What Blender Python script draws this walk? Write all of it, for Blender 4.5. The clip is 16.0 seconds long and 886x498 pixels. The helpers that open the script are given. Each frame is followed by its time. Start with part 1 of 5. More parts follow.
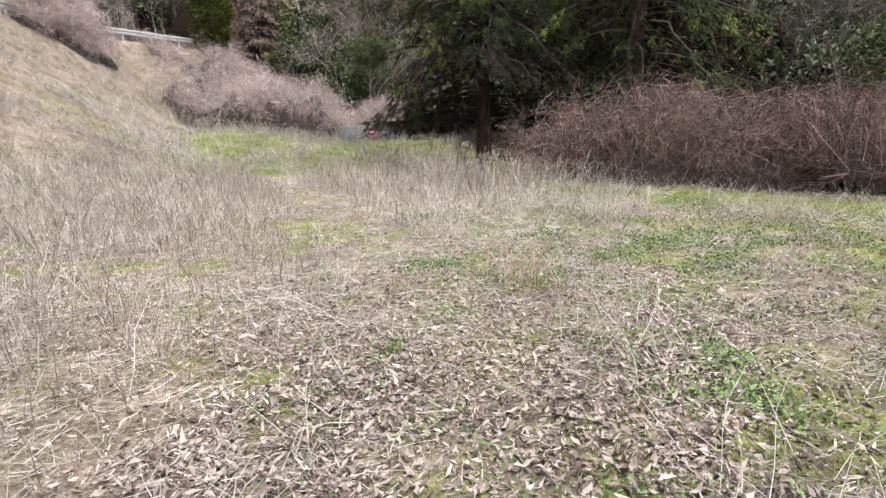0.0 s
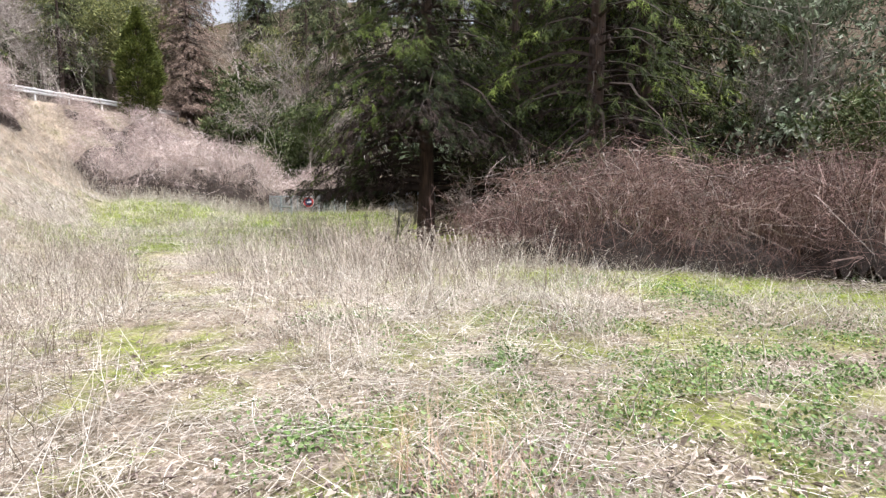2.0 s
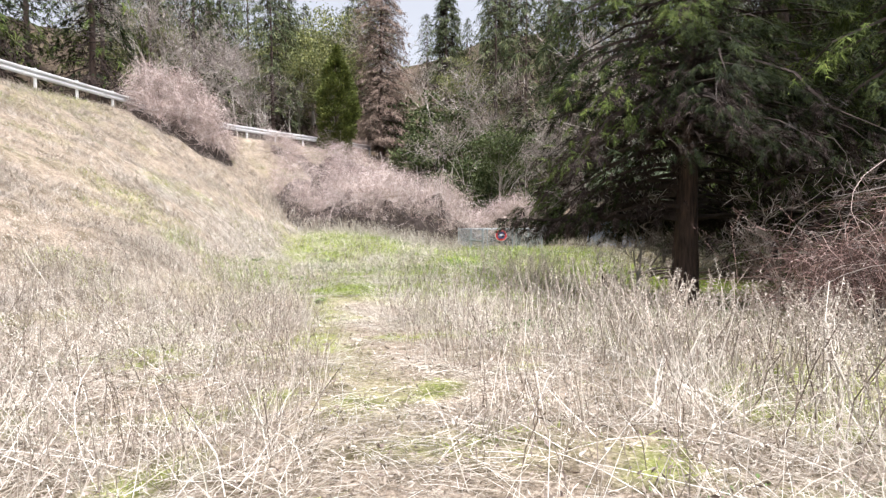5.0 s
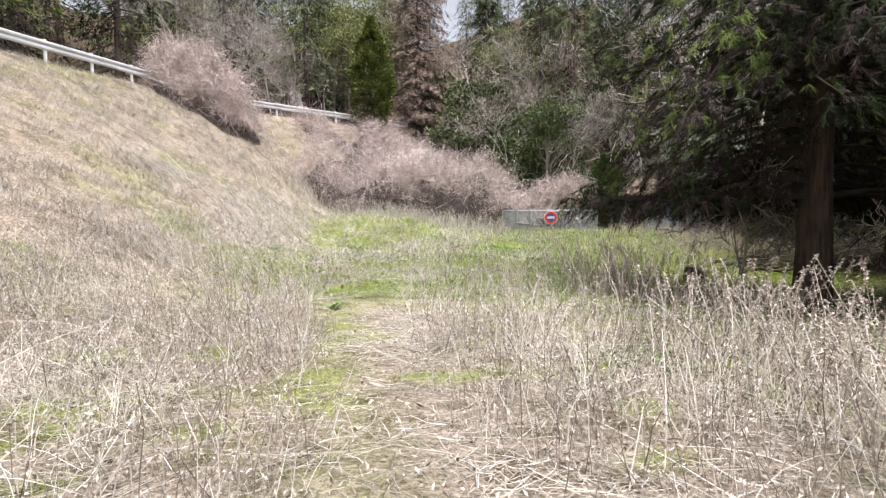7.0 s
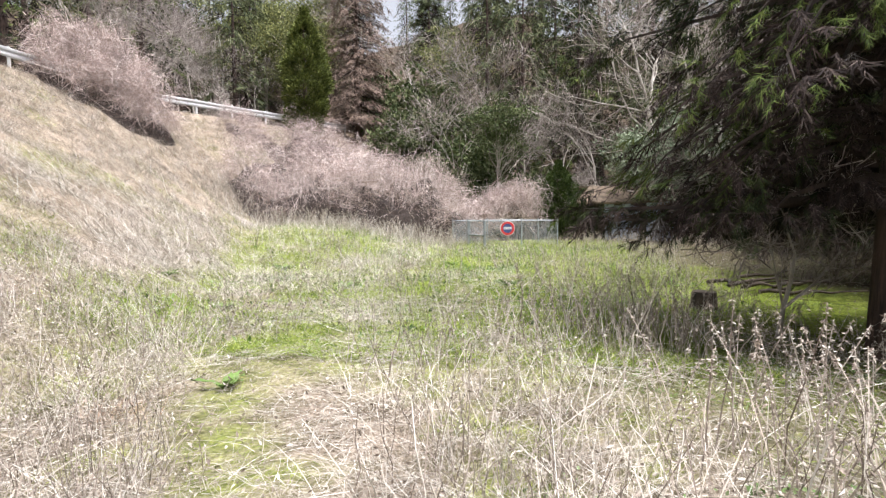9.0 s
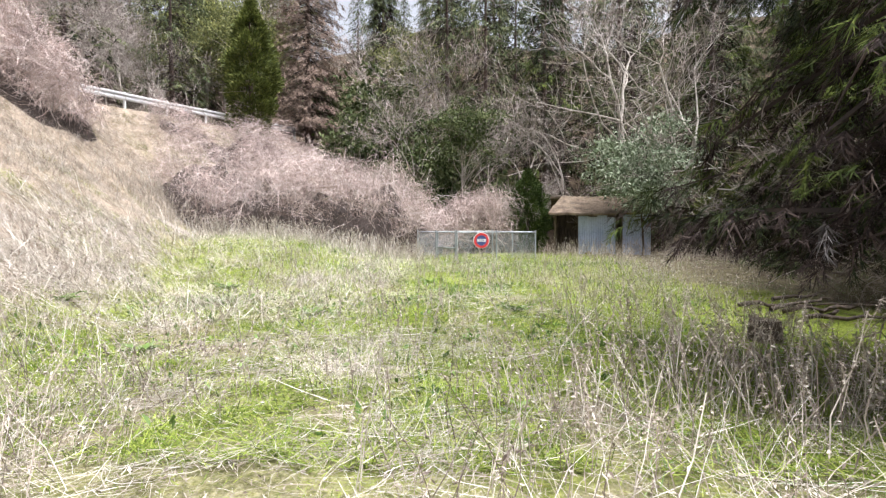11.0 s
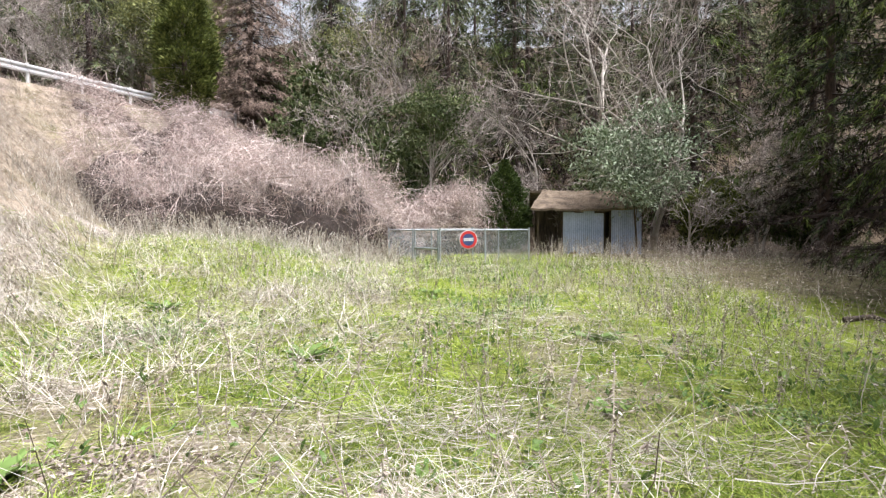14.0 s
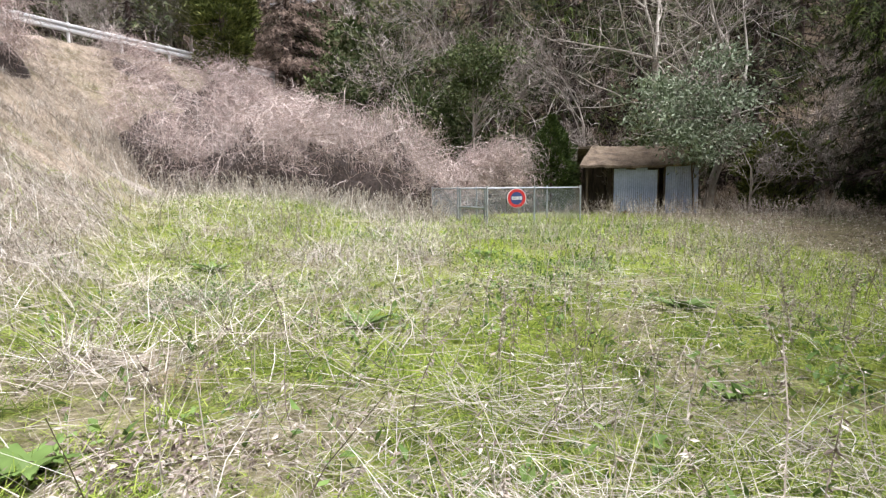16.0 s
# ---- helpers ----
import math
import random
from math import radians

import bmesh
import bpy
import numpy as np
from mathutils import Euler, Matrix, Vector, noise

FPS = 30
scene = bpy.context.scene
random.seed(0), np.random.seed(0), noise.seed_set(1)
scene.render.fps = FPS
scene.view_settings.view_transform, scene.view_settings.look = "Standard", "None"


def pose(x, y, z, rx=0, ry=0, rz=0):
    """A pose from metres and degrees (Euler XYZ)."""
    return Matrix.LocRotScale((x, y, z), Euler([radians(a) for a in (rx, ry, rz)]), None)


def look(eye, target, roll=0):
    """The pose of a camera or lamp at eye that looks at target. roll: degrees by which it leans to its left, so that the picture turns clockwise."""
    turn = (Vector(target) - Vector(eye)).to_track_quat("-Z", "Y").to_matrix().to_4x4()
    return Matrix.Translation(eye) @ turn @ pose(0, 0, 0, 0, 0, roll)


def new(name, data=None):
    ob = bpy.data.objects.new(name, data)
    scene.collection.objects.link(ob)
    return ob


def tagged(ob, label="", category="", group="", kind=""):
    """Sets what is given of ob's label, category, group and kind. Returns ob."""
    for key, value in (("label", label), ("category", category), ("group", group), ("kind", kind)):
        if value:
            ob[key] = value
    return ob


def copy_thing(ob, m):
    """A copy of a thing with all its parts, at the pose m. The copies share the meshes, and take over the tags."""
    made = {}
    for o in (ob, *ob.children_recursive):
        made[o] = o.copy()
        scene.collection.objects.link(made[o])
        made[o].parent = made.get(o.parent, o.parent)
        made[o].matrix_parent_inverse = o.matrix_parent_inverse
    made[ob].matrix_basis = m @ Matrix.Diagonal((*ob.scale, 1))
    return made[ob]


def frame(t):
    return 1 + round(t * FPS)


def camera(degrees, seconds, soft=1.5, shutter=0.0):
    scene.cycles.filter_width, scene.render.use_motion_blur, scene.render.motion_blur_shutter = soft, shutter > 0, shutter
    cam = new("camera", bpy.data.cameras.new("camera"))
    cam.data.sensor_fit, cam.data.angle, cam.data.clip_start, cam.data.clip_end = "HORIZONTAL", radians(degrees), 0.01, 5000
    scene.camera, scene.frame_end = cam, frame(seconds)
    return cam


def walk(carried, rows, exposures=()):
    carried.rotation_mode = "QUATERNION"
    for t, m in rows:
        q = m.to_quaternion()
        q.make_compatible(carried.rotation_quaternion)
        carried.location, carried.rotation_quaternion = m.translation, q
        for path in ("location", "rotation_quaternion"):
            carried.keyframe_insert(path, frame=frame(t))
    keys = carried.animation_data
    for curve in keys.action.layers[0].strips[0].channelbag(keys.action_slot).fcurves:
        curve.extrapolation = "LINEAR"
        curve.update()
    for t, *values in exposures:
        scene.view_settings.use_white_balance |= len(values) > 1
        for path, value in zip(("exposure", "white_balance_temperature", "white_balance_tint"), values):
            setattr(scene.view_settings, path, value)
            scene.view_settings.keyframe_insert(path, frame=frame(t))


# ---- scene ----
cam = camera(75.2, 16.0, 1.3)
PATH = [
    (0, (0.028, 0.196, 1.522), (0.032, 2.146, 1.078), -1.0),
    (0.5, (0.256, 0.809, 1.478), (0.357, 2.757, 1.037), -0.8),
    (1, (0.438, 1.47, 1.485), (0.605, 3.433, 1.139), -0.6),
    (1.5, (0.418, 2.191, 1.452), (0.598, 4.167, 1.204), -0.2),
    (2, (0.428, 2.89, 1.418), (0.61, 4.871, 1.214), -0.2),
    (2.5, (0.296, 3.618, 1.399), (0.463, 5.602, 1.214), -0.1),
    (3, (0.163, 4.319, 1.412), (0.311, 6.308, 1.266), -0.0),
    (3.5, (-0.082, 5.071, 1.417), (0.014, 7.065, 1.29), -0.1),
    (4, (-0.302, 5.744, 1.421), (-0.283, 7.742, 1.329), -0.1),
    (4.5, (-0.684, 6.331, 1.381), (-0.843, 8.323, 1.294), -0.3),
    (4.7, (-0.834, 6.492, 1.358), (-1.162, 8.463, 1.276), -0.1),
    (6.8, (-1.579, 8.88, 1.32), (-2.125, 10.8, 1.184), -0.7),
    (7, (-1.704, 9.143, 1.338), (-2.242, 11.063, 1.19), -0.6),
    (7.5, (-1.865, 9.824, 1.305), (-2.363, 11.756, 1.163), -0.7),
    (8, (-2.13, 10.532, 1.354), (-2.598, 12.471, 1.209), -0.7),
    (8.5, (-2.294, 11.206, 1.366), (-2.703, 13.16, 1.241), -0.8),
    (9, (-2.636, 11.855, 1.395), (-2.972, 13.823, 1.273), -0.7),
    (9.2, (-2.78, 12.09, 1.42), (-3.114, 14.058, 1.301), -0.6),
    (11.3, (-3.923, 14.394, 1.305), (-4.042, 16.389, 1.233), -0.1),
    (11.5, (-4.028, 14.573, 1.299), (-4.129, 16.569, 1.233), -0.1),
    (12, (-4.28, 15.071, 1.28), (-4.309, 17.07, 1.223), -0.2),
    (12.5, (-4.527, 15.552, 1.304), (-4.549, 17.551, 1.246), -0.3),
    (13, (-4.723, 16.061, 1.31), (-4.717, 18.06, 1.251), -0.3),
    (13.5, (-4.928, 16.568, 1.307), (-4.871, 18.566, 1.247), -0.5),
    (14, (-5.234, 17.01, 1.271), (-5.172, 19.008, 1.185), -0.3),
    (14.5, (-5.308, 17.241, 1.245), (-5.308, 19.238, 1.132), -0.7),
    (15, (-5.334, 17.403, 1.253), (-5.417, 19.398, 1.132), -0.9),
    (15.5, (-5.434, 17.514, 1.207), (-5.548, 19.506, 1.076), -0.8),
    (16, (-5.518, 17.611, 1.215), (-5.584, 19.597, 0.993), -0.7),
]
walk(cam, [(t, look(eye, target, roll)) for t, eye, target, roll in PATH], [(0, 0.86, 6250, 13), (1.5, 1.22, 6250, 13), (3, 1.3, 6250, 13), (4.3, 1.42, 6250, 13), (7, 1.18, 6250, 13), (9, 1.32, 6250, 13), (12.5, 1.42, 6250, 13), (14.5, 1.3, 6250, 13), (16, 1.1, 6250, 13)])

# ---- light ----
world = bpy.data.worlds.new("sky")
scene.world = world
world.use_nodes = True
wn = world.node_tree
wn.nodes.clear()
sky = wn.nodes.new("ShaderNodeTexSky")
sky.sky_type, sky.sun_disc = "NISHITA", False
SUN_UP, SUN_ROUND = 71, 124
sky.sun_elevation, sky.sun_rotation = radians(SUN_UP), radians(SUN_ROUND)
sky.air_density, sky.dust_density, sky.ozone_density = 1.0, 4.0, 1.0
pale = wn.nodes.new("ShaderNodeHueSaturation")
pale.inputs["Saturation"].default_value = 0.22
back = wn.nodes.new("ShaderNodeBackground")
back.inputs["Strength"].default_value = 0.1
wout = wn.nodes.new("ShaderNodeOutputWorld")
wn.links.new(sky.outputs[0], pale.inputs["Color"])
wn.links.new(pale.outputs[0], back.inputs["Color"])
wn.links.new(back.outputs[0], wout.inputs["Surface"])

sun_data = bpy.data.lights.new("sun", "SUN")
sun_data.energy, sun_data.angle, sun_data.color = 3.8, radians(30), (1.0, 0.97, 0.94)
sun = new("sun", sun_data)
sun.matrix_world = look((0, 0, 0), (-math.cos(radians(SUN_UP)) * math.sin(radians(SUN_ROUND)), -math.cos(radians(SUN_UP)) * math.cos(radians(SUN_ROUND)), -math.sin(radians(SUN_UP))))

# ---- materials ----


def nodes_of(name):
    m = bpy.data.materials.new(name)
    m.use_nodes = True
    t = m.node_tree
    return m, t, t.nodes["Principled BSDF"]


def ramp(t, source, stops):
    r = t.nodes.new("ShaderNodeValToRGB")
    e = r.color_ramp.elements
    while len(e) < len(stops):
        e.new(0.5)
    for k, (at, c) in zip(e, stops):
        k.position, k.color = at, (*c, 1)
    t.links.new(source, r.inputs["Fac"])
    return r.outputs["Color"]


def noise_at(t, scale, detail=4.0, rough=0.6, space="Object", stretch=None):
    co = t.nodes.new("ShaderNodeTexCoord").outputs[space]
    if stretch:
        mp = t.nodes.new("ShaderNodeMapping")
        mp.inputs["Scale"].default_value = stretch
        t.links.new(co, mp.inputs["Vector"])
        co = mp.outputs[0]
    n = t.nodes.new("ShaderNodeTexNoise")
    n.inputs["Scale"].default_value, n.inputs["Detail"].default_value, n.inputs["Roughness"].default_value = scale, detail, rough
    t.links.new(co, n.inputs["Vector"])
    return n.outputs["Fac"]


def mixed(t, kind, fac, a, b):
    m = t.nodes.new("ShaderNodeMix")
    m.data_type, m.blend_type = "RGBA", kind
    if isinstance(fac, float):
        m.inputs[0].default_value = fac
    else:
        t.links.new(fac, m.inputs[0])
    t.links.new(a, m.inputs[6])
    t.links.new(b, m.inputs[7])
    return m.outputs[2]


def bumped(t, p, height, strength=0.5, distance=0.02):
    b = t.nodes.new("ShaderNodeBump")
    b.inputs["Strength"].default_value, b.inputs["Distance"].default_value = strength, distance
    t.links.new(height, b.inputs["Height"])
    t.links.new(b.outputs[0], p.inputs["Normal"])


def foliage(name, stops, rough=0.6, patch=0.6, through_light=0.0, fresh=None):
    """Leaves, straws and twigs: the tone differs from piece to piece and in patches, young shoots take the fresh tone."""
    m, t, p = nodes_of(name)
    geo = t.nodes.new("ShaderNodeNewGeometry")
    tone = ramp(t, geo.outputs["Random Per Island"], stops)
    shade = ramp(t, noise_at(t, patch, 3), [(0.3, (0.55, 0.55, 0.55)), (0.7, (1.05, 1.05, 1.05))])
    if fresh:
        young = t.nodes.new("ShaderNodeAttribute")
        young.attribute_name = "young"
        tone = mixed(t, "MIX", young.outputs["Fac"], tone, ramp(t, geo.outputs["Random Per Island"], fresh))
    col = mixed(t, "MULTIPLY", 1.0, tone, shade)
    t.links.new(col, p.inputs["Base Color"])
    p.inputs["Roughness"].default_value = rough
    p.inputs["Specular IOR Level"].default_value = 0.15
    if through_light:
        tr = t.nodes.new("ShaderNodeBsdfTranslucent")
        t.links.new(col, tr.inputs["Color"])
        mx = t.nodes.new("ShaderNodeMixShader")
        mx.inputs[0].default_value = through_light
        t.links.new(p.outputs[0], mx.inputs[1])
        t.links.new(tr.outputs[0], mx.inputs[2])
        t.links.new(mx.outputs[0], t.nodes["Material Output"].inputs["Surface"])
    return m


def surface(name, a, b, scale, rough, bump=0.4, metal=0.0, stretch=None, fine=60.0, distance=0.01):
    """A plain worn surface: two tones in patches, fine grain and relief."""
    m, t, p = nodes_of(name)
    big = ramp(t, noise_at(t, scale, 5, 0.65, stretch=stretch), [(0.35, a), (0.65, b)])
    grain = noise_at(t, fine, 4, 0.7, stretch=stretch)
    dark = ramp(t, grain, [(0.3, (0.7, 0.7, 0.7)), (0.7, (1.1, 1.1, 1.1))])
    t.links.new(mixed(t, "MULTIPLY", 0.8, big, dark), p.inputs["Base Color"])
    p.inputs["Roughness"].default_value, p.inputs["Metallic"].default_value = rough, metal
    bumped(t, p, grain, bump, distance)
    return m


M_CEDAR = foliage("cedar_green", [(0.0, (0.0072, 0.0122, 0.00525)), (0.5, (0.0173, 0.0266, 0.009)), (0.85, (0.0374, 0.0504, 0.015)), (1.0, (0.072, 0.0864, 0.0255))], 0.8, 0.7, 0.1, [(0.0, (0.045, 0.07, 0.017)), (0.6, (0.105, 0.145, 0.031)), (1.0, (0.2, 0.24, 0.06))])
# same cedar brightened: light from the open sky is put into the tone
M_CEDAR_LIT = foliage("skylit_cedar_green", [(0.0, (0.014, 0.022, 0.009)), (0.5, (0.034, 0.05, 0.016)), (1.0, (0.11, 0.135, 0.04))], 0.8, 0.7, 0.15, [(0.0, (0.075, 0.11, 0.025)), (0.6, (0.16, 0.215, 0.045)), (1.0, (0.3, 0.35, 0.085))])
# same cedar paled: haze over the hillside is mixed into the colour
M_CEDAR_FAR = foliage("hazed_cedar_green", [(0.0, (0.036, 0.0504, 0.023)), (0.6, (0.0936, 0.119, 0.0504)), (1.0, (0.216, 0.223, 0.108))], 0.7, 0.3, 0.15)
M_YELLOWGREEN = foliage("yellow_green_leaves", [(0.0, (0.09, 0.1, 0.045)), (0.6, (0.2, 0.22, 0.09)), (1.0, (0.4, 0.41, 0.15))], 0.6, 0.3, 0.2)
M_CYPRESS = foliage("cypress_green", [(0.0, (0.045, 0.062, 0.018)), (0.6, (0.125, 0.155, 0.036)), (1.0, (0.27, 0.295, 0.085))], 0.6, 1.6, 0.15)
M_CYPRESS_DARK = foliage("dark_cypress_green", [(0.0, (0.03, 0.05, 0.014)), (0.6, (0.065, 0.1, 0.028)), (1.0, (0.13, 0.175, 0.05))], 0.75, 1.5, 0.1)
M_BROWN = foliage("rusty_brown_needles", [(0.0, (0.12, 0.083, 0.066)), (0.5, (0.25, 0.18, 0.145)), (1.0, (0.42, 0.325, 0.27))], 0.8, 1.2)
# brown of dead needles, darkened for the shade inside the crowns
M_DEAD = foliage("shaded_dead_needles", [(0.0, (0.015, 0.0105, 0.0105)), (0.7, (0.0413, 0.0285, 0.024)), (0.9, (0.075, 0.054, 0.045)), (1.0, (0.165, 0.135, 0.116))], 0.9, 0.8)
M_LICHEN = foliage("lichened_dead_twigs", [(0.0, (0.06, 0.053, 0.05)), (0.6, (0.17, 0.155, 0.15)), (1.0, (0.4, 0.38, 0.37))], 0.9, 0.8)
M_BROADLEAF = foliage("broad_leaves", [(0.0, (0.036, 0.056, 0.02)), (0.5, (0.088, 0.12, 0.044)), (1.0, (0.208, 0.232, 0.112))], 0.7, 0.8, 0.15)
M_GREYLEAF = foliage("grey_green_leaves", [(0.0, (0.117, 0.156, 0.0945)), (0.6, (0.26, 0.319, 0.209)), (1.0, (0.468, 0.507, 0.405))], 0.7, 0.8, 0.1)
M_CANE = foliage("bramble_canes", [(0.0, (0.065, 0.04, 0.035)), (0.5, (0.22, 0.14, 0.122)), (0.85, (0.38, 0.255, 0.225)), (1.0, (0.6, 0.5, 0.455))], 0.8, 0.5)
M_CANE_PALE = foliage("pale_bramble_canes", [(0.0, (0.3, 0.215, 0.195)), (0.5, (0.6, 0.485, 0.445)), (1.0, (0.85, 0.75, 0.71))], 0.8, 1.3)
M_STRAW = foliage("dry_straw", [(0.0, (0.214, 0.173, 0.135)), (0.4, (0.439, 0.387, 0.325)), (0.8, (0.624, 0.578, 0.5)), (1.0, (0.819, 0.794, 0.74))], 0.7, 0.7, 0.1)
M_STALK = foliage("dead_weed_stalks", [(0.0, (0.185, 0.144, 0.12)), (0.5, (0.409, 0.347, 0.29)), (1.0, (0.702, 0.653, 0.57))], 0.8, 0.9)
M_RUST = foliage("rusty_dry_tuft", [(0.0, (0.34, 0.19, 0.12)), (1.0, (0.6, 0.46, 0.34))], 0.8, 1.0)
M_GRASS = foliage("green_grass", [(0.0, (0.0816, 0.129, 0.0203)), (0.5, (0.214, 0.299, 0.0429)), (1.0, (0.449, 0.515, 0.117))], 0.6, 0.6, 0.25)
M_HERB = foliage("green_herbs", [(0.0, (0.09, 0.15, 0.05)), (0.6, (0.19, 0.29, 0.1)), (1.0, (0.32, 0.42, 0.19))], 0.6, 1.0, 0.2)
M_DOCK = foliage("dock_leaves", [(0.0, (0.1, 0.175, 0.045)), (1.0, (0.23, 0.34, 0.1))], 0.5, 3.0, 0.2)
M_LITTER = foliage("fallen_leaves", [(0.0, (0.11, 0.08, 0.068)), (0.4, (0.32, 0.255, 0.225)), (0.7, (0.48, 0.41, 0.35)), (1.0, (0.64, 0.57, 0.49))], 0.7, 0.8)
M_BARK = surface("cedar_bark", (0.035, 0.024, 0.02), (0.12, 0.078, 0.06), 3.0, 0.9, 0.9, stretch=(6, 6, 0.6), fine=9.0, distance=0.03)
# cedar bark darkened, so that the limbs carry the crown's inner shade
M_LIMB = surface("shaded_cedar_limbs", (0.022, 0.016, 0.013), (0.06, 0.04, 0.032), 3.0, 0.9, 0.6, fine=9.0)
M_PALEBARK = surface("pale_bark", (0.3, 0.26, 0.22), (0.58, 0.54, 0.49), 2.0, 0.85, 0.4, fine=25.0)
M_TWIG = foliage("pale_twigs", [(0.0, (0.2, 0.16, 0.14)), (0.6, (0.4, 0.345, 0.315)), (1.0, (0.6, 0.55, 0.51))], 0.8, 0.5)
M_BAMBOO = surface("bamboo_poles", (0.4, 0.4, 0.32), (0.6, 0.58, 0.5), 2.0, 0.5, 0.1)
M_GALV = surface("galvanised_steel", (0.28, 0.31, 0.34), (0.42, 0.45, 0.48), 4.0, 0.5, 0.1, 0.3)
M_WIRE = surface("galvanised_wire", (0.27, 0.3, 0.33), (0.42, 0.45, 0.48), 6.0, 0.55, 0.05, 0.3)
M_WHITE = surface("white_rail_paint", (0.72, 0.73, 0.74), (0.84, 0.85, 0.86), 0.8, 0.5, 0.1)
M_RED = surface("red_sign_paint", (0.5, 0.03, 0.03), (0.62, 0.05, 0.05), 5.0, 0.45, 0.05)
M_BLUE = surface("blue_sign_paint", (0.03, 0.05, 0.16), (0.06, 0.09, 0.24), 8.0, 0.45, 0.05)
M_SIGNWHITE = surface("white_sign_paint", (0.72, 0.74, 0.76), (0.85, 0.86, 0.87), 8.0, 0.45, 0.05)
M_SHEET = surface("pale_blue_sheet_metal", (0.34, 0.41, 0.6), (0.52, 0.59, 0.78), 1.6, 0.55, 0.15, 0.1, fine=14.0)
M_RUSTED = surface("rust_stain", (0.12, 0.06, 0.035), (0.24, 0.13, 0.08), 4.0, 0.9, 0.3)
M_THATCH = surface("debris_covered_roofing", (0.09, 0.065, 0.045), (0.26, 0.2, 0.145), 2.5, 0.95, 0.9, fine=18.0, distance=0.04)
M_OLDWOOD = surface("weathered_wood", (0.035, 0.026, 0.02), (0.11, 0.08, 0.062), 3.0, 0.9, 0.5, stretch=(5, 5, 0.7), fine=14.0)
M_ROCK = surface("pale_rock", (0.13, 0.11, 0.09), (0.3, 0.26, 0.22), 3.0, 0.95, 1.0, fine=12.0, distance=0.03)
M_ASPHALT = surface("asphalt", (0.045, 0.045, 0.047), (0.07, 0.07, 0.07), 1.0, 0.9, 0.3)

# ground: soil, moss and matted straw by the plan's own vegetation masks; the dark floor also stands in for shade
M_GROUND, gt, gp = nodes_of("field_ground")
soil = ramp(gt, noise_at(gt, 26.0, 8, 0.8), [(0.33, (0.05, 0.038, 0.03)), (0.5, (0.26, 0.215, 0.172)), (0.66, (0.52, 0.455, 0.395))])
moss = ramp(gt, noise_at(gt, 18.0, 8, 0.78), [(0.3, (0.05, 0.065, 0.014)), (0.5, (0.18, 0.24, 0.033)), (0.72, (0.4, 0.45, 0.075))])
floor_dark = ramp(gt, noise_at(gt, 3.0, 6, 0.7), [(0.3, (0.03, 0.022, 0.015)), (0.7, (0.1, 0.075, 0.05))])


def mask_of(name):
    a = gt.nodes.new("ShaderNodeAttribute")
    a.attribute_name = name
    return a.outputs["Fac"]


lawn = mixed(gt, "MIX", mask_of("green"), soil, moss)
mottle = ramp(gt, noise_at(gt, 2.6, 6, 0.7), [(0.36, (0.5, 0.48, 0.4)), (0.5, (0.95, 0.93, 0.88)), (0.64, (1.25, 1.2, 1.15))])
lawn = mixed(gt, "MULTIPLY", 1.0, lawn, mottle)
gt.links.new(mixed(gt, "MIX", mask_of("woods_shade"), lawn, floor_dark), gp.inputs["Base Color"])
gp.inputs["Roughness"].default_value = 0.95
gp.inputs["Specular IOR Level"].default_value = 0.1
bumped(gt, gp, noise_at(gt, 22.0, 6, 0.75), 0.9, 0.05)

# ---- shape tools ----
rng = np.random.default_rng(7)


def mesh_of(name, verts, faces, material, smooth=False):
    """One mesh from arrays of points and of equal-sided faces."""
    verts, faces = np.asarray(verts, dtype=np.float32), np.asarray(faces, dtype=np.int32)
    me = bpy.data.meshes.new(name)
    n, k = faces.shape
    me.vertices.add(len(verts))
    me.vertices.foreach_set("co", verts.ravel())
    me.loops.add(n * k)
    me.loops.foreach_set("vertex_index", faces.ravel())
    me.polygons.add(n)
    me.polygons.foreach_set("loop_start", np.arange(0, n * k, k, dtype=np.int32))
    me.polygons.foreach_set("loop_total", np.full(n, k, dtype=np.int32))
    me.polygons.foreach_set("use_smooth", np.full(n, smooth))
    me.materials.append(material)
    me.update(calc_edges=True)
    return me


def part(name, bm, material, parent=None, label="", smooth=False):
    """A bmesh, a mesh or a pair of arrays as one object under a thing."""
    if isinstance(bm, bpy.types.Mesh):
        me = bm
    elif isinstance(bm, tuple):
        me = mesh_of(name, bm[0], bm[1], material, smooth)
    else:
        me = bpy.data.meshes.new(name)
        bm.to_mesh(me)
        bm.free()
        me.materials.append(material)
        if smooth:
            me.polygons.foreach_set("use_smooth", np.full(len(me.polygons), True))
    ob = new(name, me)
    if parent:
        ob.parent = parent
    if label:
        ob["label"] = label
    return ob


def unit(v):
    return v / np.maximum(np.linalg.norm(v, axis=-1, keepdims=True), 1e-9)


def join(*pairs):
    verts, faces, at = [], [], 0
    for v, f in pairs:
        if len(f):
            verts.append(v)
            faces.append(f + at)
            at += len(v)
    return np.concatenate(verts), np.concatenate(faces)


def ribbons(points, widths, side):
    """Flat strips: points (n, s, 3), widths (n, s), side (n, 3)."""
    n, s, _ = points.shape
    off = unit(side)[:, None, :] * widths[:, :, None] * 0.5
    verts = np.stack([points - off, points + off], axis=2).reshape(-1, 3)
    base = (np.arange(n)[:, None] * s + np.arange(s - 1)[None, :]).reshape(-1) * 2
    return verts, np.stack([base, base + 1, base + 3, base + 2], axis=1)


